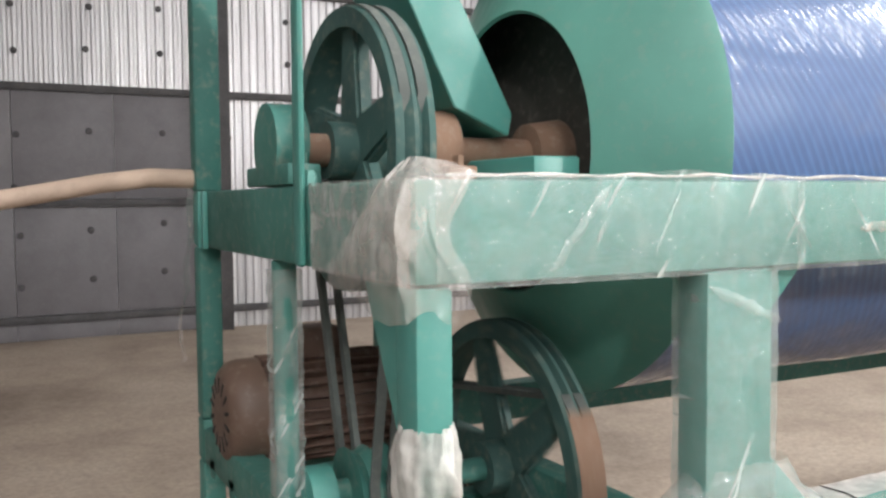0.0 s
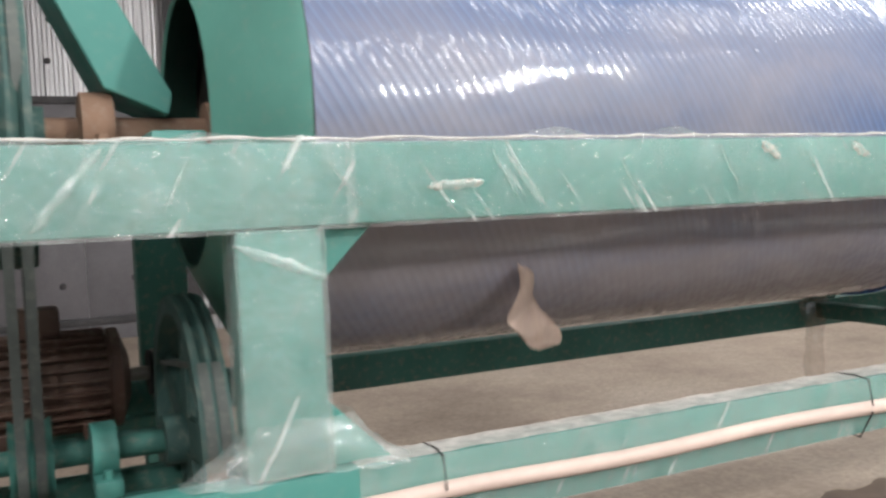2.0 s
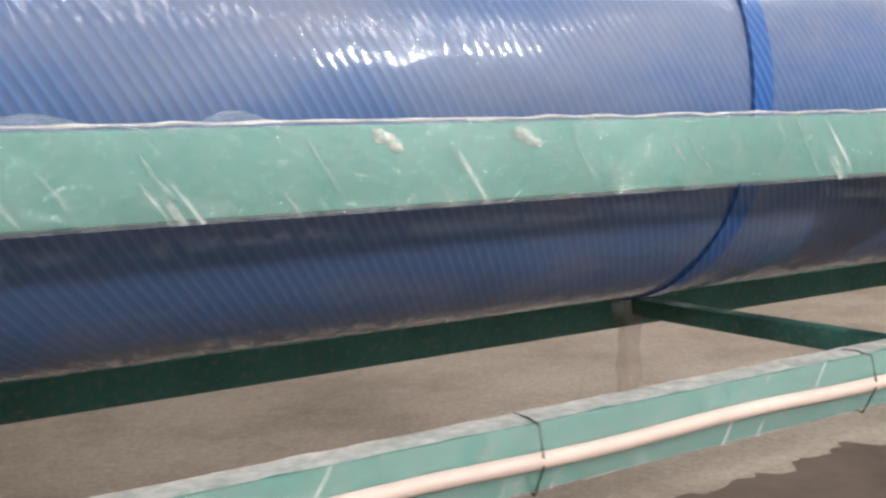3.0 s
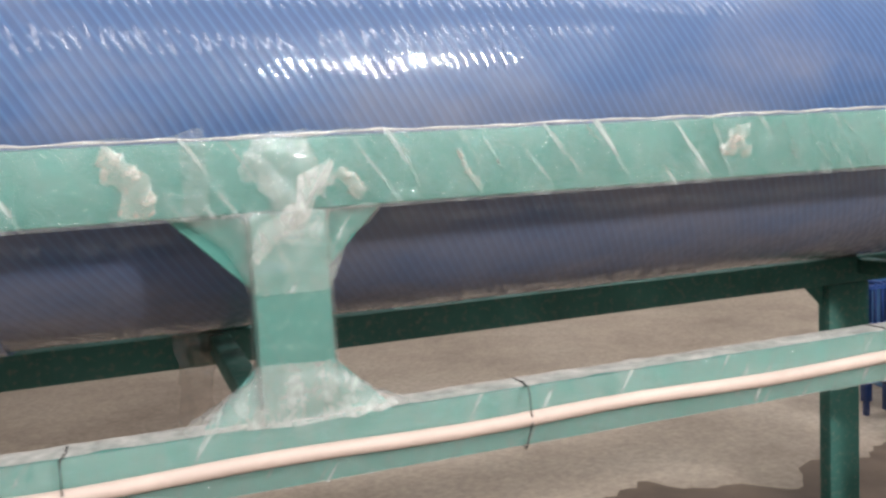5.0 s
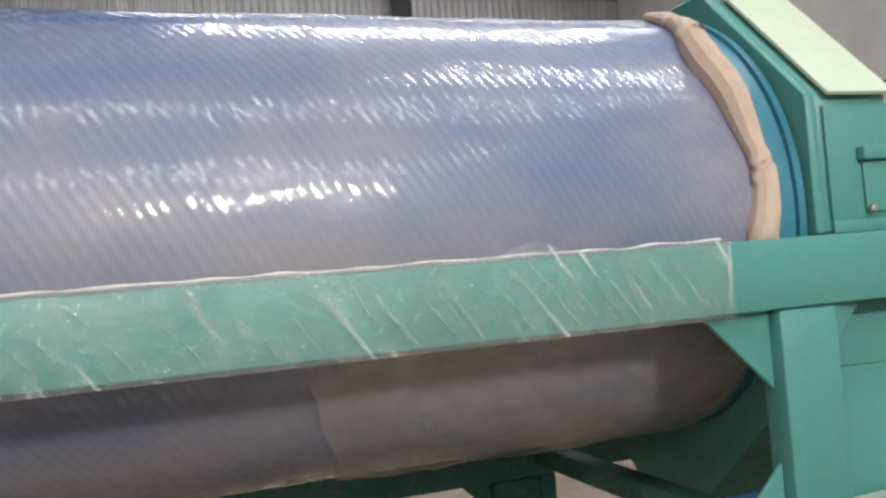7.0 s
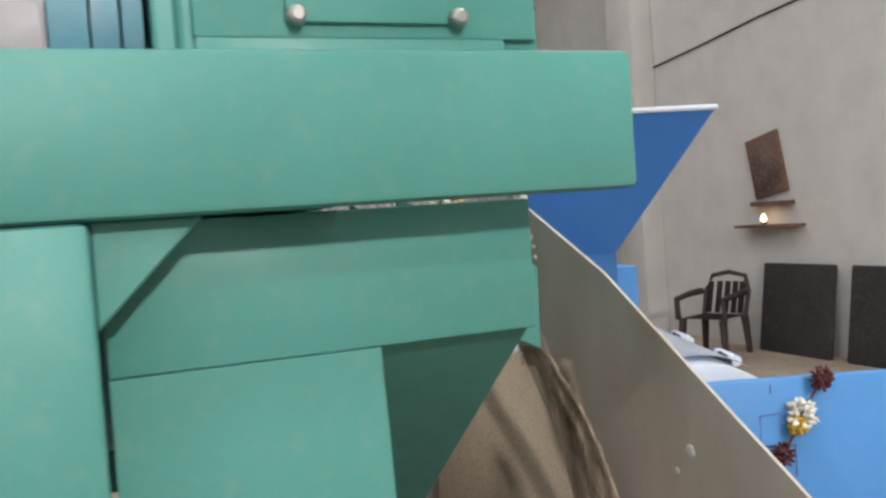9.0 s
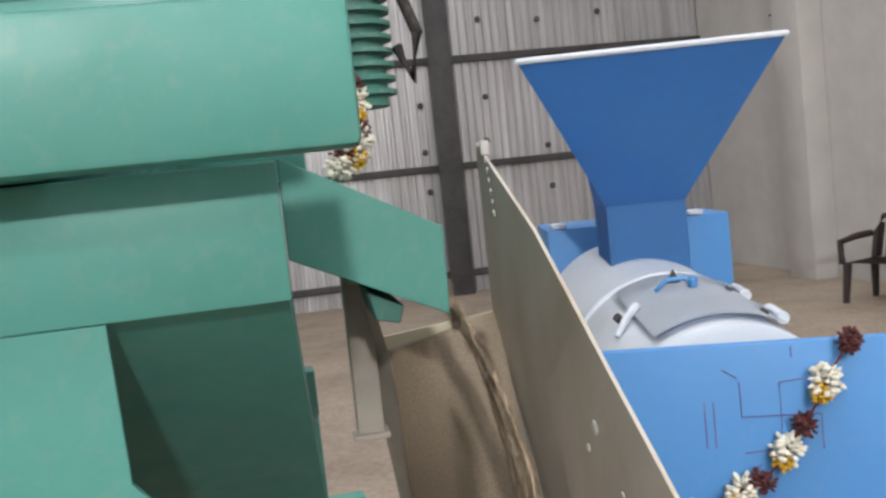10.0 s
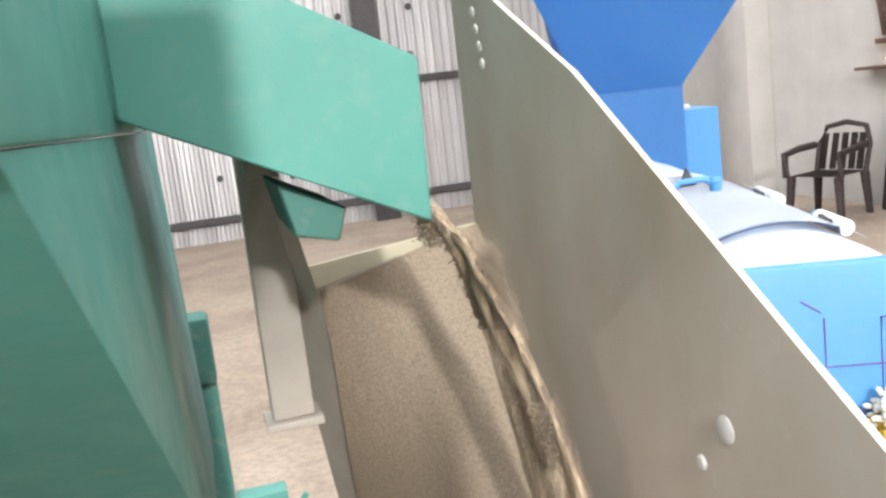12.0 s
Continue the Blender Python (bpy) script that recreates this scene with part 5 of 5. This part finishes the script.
gp = [on_panel(x - (0.05 if z > 1 else 0.09), z + 0.012) for x, z in ((8.337, 1.01), (8.322, 0.925), (8.312, 0.895), (8.273, 0.83), (8.232, 0.775), (8.22, 0.75), (8.175, 0.705), (8.13, 0.685), (8.115, 0.665), (8.07, 0.64), (8.02, 0.625), (8.0, 0.61), (7.95, 0.60), (7.90, 0.59), (7.88, 0.58))]
garland("flower_garland", gp, "white, yellow and dark red flower garland on blue plate", 0.034)
gp = [(7.105, 0.655, 1.63), (7.105, 0.655, 1.605), (7.105, 0.65, 1.585), (7.106, 0.65, 1.56), (7.105, 0.65, 1.535), (7.10, 0.65, 1.51), (7.08, 0.65, 1.52), (7.075, 0.65, 1.50)]
garland("flower_garland", gp, "short flower garland hanging above the spout", 0.027)


# ---- far side of the hall ----
def plastic_chair(m):
    """A moulded armchair, origin at the floor in its middle, facing -y."""
    c = thing("plastic_chair", (0, 0, 0), "dark brown moulded plastic armchair against the wall", "chair", "chairs by the wall")
    for sx in (-0.24, 0.24):
        for sy in (-0.22, 0.22):
            part("leg", rod([(sx * 1.12, sy * 1.1, 0), (sx, sy, 0.40)], [0.032, 0.045], 8), CHAIR, c)
        part("armrest", rod([(sx * 1.15, -0.25, 0.40), (sx * 1.18, -0.25, 0.62), (sx * 1.2, 0, 0.65), (sx * 1.1, 0.22, 0.66)], 0.036, 8), CHAIR, c)
    part("seat", sheet(lambda u, v: Vector(((u - 0.5) * 0.52, (v - 0.5) * 0.5, 0.41 - 0.03 * math.sin(math.pi * u) * math.sin(math.pi * v))), 10, 10, 0.02), CHAIR, c)
    for k in range(5):
        x = -0.19 + 0.095 * k
        part("back_slat", sheet(lambda u, v, x=x: Vector((x + (v - 0.5) * 0.07, 0.24 + 0.10 * u + 0.03 * (x / 0.2) ** 2 * -1, 0.42 + 0.34 * u)), 6, 1, 0.012), CHAIR, c)
    part("back_rim", rod([(-0.25, 0.22, 0.40), (-0.26, 0.30, 0.66), (-0.2, 0.35, 0.82), (0, 0.36, 0.86), (0.2, 0.35, 0.82), (0.26, 0.30, 0.66), (0.25, 0.22, 0.40)], 0.026, 8), CHAIR, c)
    c.matrix_basis = m
    return c


plastic_chair(pose(12.75, 7.05, FLOOR_Z, 0, 0, -70))


def board(y, w, h, lean, name="leaning_board"):
    own = box(-0.025, 0.025, -w / 2, w / 2, 0, h, 0.02)
    bmesh.ops.transform(own, matrix=pose(EAST_X - 0.07 - math.sin(radians(lean)) * h, y, FLOOR_Z, 0, lean, 0), verts=own.verts)
    solo(name, own, MAT, "black rectangular panel leaning on the white wall", "panel", group="leaning panels", at=(EAST_X - 0.25, y, FLOOR_Z))


board(6.42, 1.0, 0.95, 8)
board(5.22, 1.0, 0.95, 8)
board(4.10, 1.0, 0.95, 8)
pic = thing("framed_picture", (EAST_X - 0.04, 6.5, 1.75), "brown framed picture hung askew above a lamp shelf", "picture")
own = box(EAST_X - 0.05, EAST_X - 0.004, -0.24, 0.24, -0.33, 0.33, 0.006)
tilt = Matrix.Translation((0, 6.86, 1.80)) @ Matrix.Rotation(radians(-11), 4, "X")
bmesh.ops.transform(own, matrix=tilt, verts=own.verts)
part("frame", own, WOOD_FRAME, pic)
own = box(EAST_X - 0.056, EAST_X - 0.051, -0.19, 0.19, -0.28, 0.28, 0.001)
bmesh.ops.transform(own, matrix=tilt, verts=own.verts)
part("picture_sheet", own, worn_paint("mottled_picture", (0.13, 0.08, 0.065), (0.45, 0.36, 0.3), 0.6, 0.5, grime=0.3), pic)
shelf = thing("lamp_shelf", (EAST_X - 0.1, 6.5, 1.33), "small wooden wall shelf with a burning oil lamp", "shelf")
part("board", box(EAST_X - 0.22, EAST_X - 0.004, 6.36, 7.22, 1.13, 1.16, 0.004), WOOD_FRAME, shelf)
part("step", box(EAST_X - 0.12, EAST_X - 0.004, 6.50, 7.05, 1.36, 1.41, 0.004), WOOD_FRAME, shelf)
part("lamp_bowl", lathe([(1.162, 0.02), (1.175, 0.035), (1.19, 0.04)], (EAST_X - 0.14, 6.83, 0), "z", 14), STEEL, shelf)
part("flame", lathe([(1.19, 0.012), (1.22, 0.035), (1.28, 0.002)], (EAST_X - 0.14, 6.83, 0), "z", 10), GLOW, shelf, "small orange flame")
cable = thing("wall_cable", (EAST_X - 0.02, 7.0, 2.6), "thin dark cable running up the white wall", "cable")
part("cable", rod([(EAST_X - 0.012, 9.9, 3.12), (EAST_X - 0.012, 9.0, 3.19), (EAST_X - 0.012, 8.0, 3.28), (EAST_X - 0.012, 6.9, 3.40), (EAST_X - 0.012, 5.4, 3.52), (EAST_X - 0.012, 3.0, 3.8)], 0.012, 6), RUBBER, cable)

# blue stand between the drum machine and the mill
rack = thing("tube_stand", (7.65, 2.45, FLOOR_Z), "dark blue welded steel stand on the floor", "stand")
for ry in (2.44,):
    for rx, w in ((7.50, 0.03), (7.575, 0.016), (7.63, 0.016)):
        part("bar", box(rx, rx + w, ry, ry + w, 0.02 if w < 0.02 else FLOOR_Z, 0.64, 0.003), BLUE_DARK, rack)
    for rz in (0.06, 0.36, 0.60):
        part("rung", box(7.532, 7.688, ry + 0.002, ry + 0.024, rz, rz + 0.028, 0.003), BLUE_DARK, rack)
    part("leg", box(7.69, 7.775, ry, ry + 0.06, FLOOR_Z, 0.64, 0.005), BLUE_DARK, rack)
part("rear_leg", box(7.72, 7.775, 2.66, 2.71, FLOOR_Z, 0.64, 0.004), BLUE_DARK, rack)
part("tie_bar", box(7.725, 7.77, 2.502, 2.658, 0.58, 0.62, 0.003), BLUE_DARK, rack)
part("brace", rod([(7.53, 2.45, 0.385), (7.688, 2.45, 0.28)], 0.010, 8), BLUE_DARK, rack)


def sack_fn(u, v):
    a, h = 2 * math.pi * v, math.sin(math.pi * (0.04 + 0.46 * u))
    r = 0.30 * (math.cos(math.pi * 0.5 * u) ** 0.45) + 0.004
    return crumple(Vector((7.62 + r * 1.2 * math.cos(a), 1.92 + r * 0.75 * math.sin(a), FLOOR_Z + 0.004 + 0.26 * h)), 0.03 * min(1, 3 * u), 5, 4)


bm = sheet(sack_fn, 20, 40)
bmesh.ops.remove_doubles(bm, verts=bm.verts, dist=1e-5)
solo("sack", bm, DARK_STEEL, "slumped dark grey sack lying on the floor", "sack", at=(7.62, 1.92, FLOOR_Z), smooth=60)


# ---- what moves ----
def spin(ob, turns_per_second, phase, step):
    at = BASE[ob] - BASE[machine]
    n = int(round(12.0 / step))
    walk(ob, [(k * step, pose(at.x, at.y, at.z, phase - 360 * turns_per_second * k * step, 0, 0)) for k in range(n + 1)])


def motions():
    spin(drum, 1 / 1.65, 56.4, 0.1)
    spin(upper_pulley, 1 / 1.65, 0, 0.1)
    spin(lower_pulley, 1 / 0.51, 125, 0.1)
    spin(small_pulley, 1 / 0.51, 0, 0.1)
    for i, ob in enumerate(CLUMPS):
        t0 = -0.5 * i / len(CLUMPS)
        jx, jy = 0.006 * math.sin(i * 2.3), -0.02 + 0.04 * math.sin(i * 1.7)
        rows = []
        k = 0
        times = []
        while t0 + 0.5 * k <= 12.6:
            for f, p in ((0, stream_at(0.08)), (0.1, stream_at(0.32)), (0.2, stream_at(0.55)), (0.3, stream_at(0.78)), (0.4, stream_at(1.0))):
                times.append((t0 + 0.5 * k + f, p))
            k += 1
        for t, p in times:
            if 0 < t < 12.0:
                rows.append((round(t, 2), pose(p.x + jx, p.y + jy, p.z, 10 * math.sin(i), -14, 0)))
        rows = [(0.0, rows[0][1])] + rows + [(12.0, rows[-1][1])]
        walk(ob, rows)


motions()
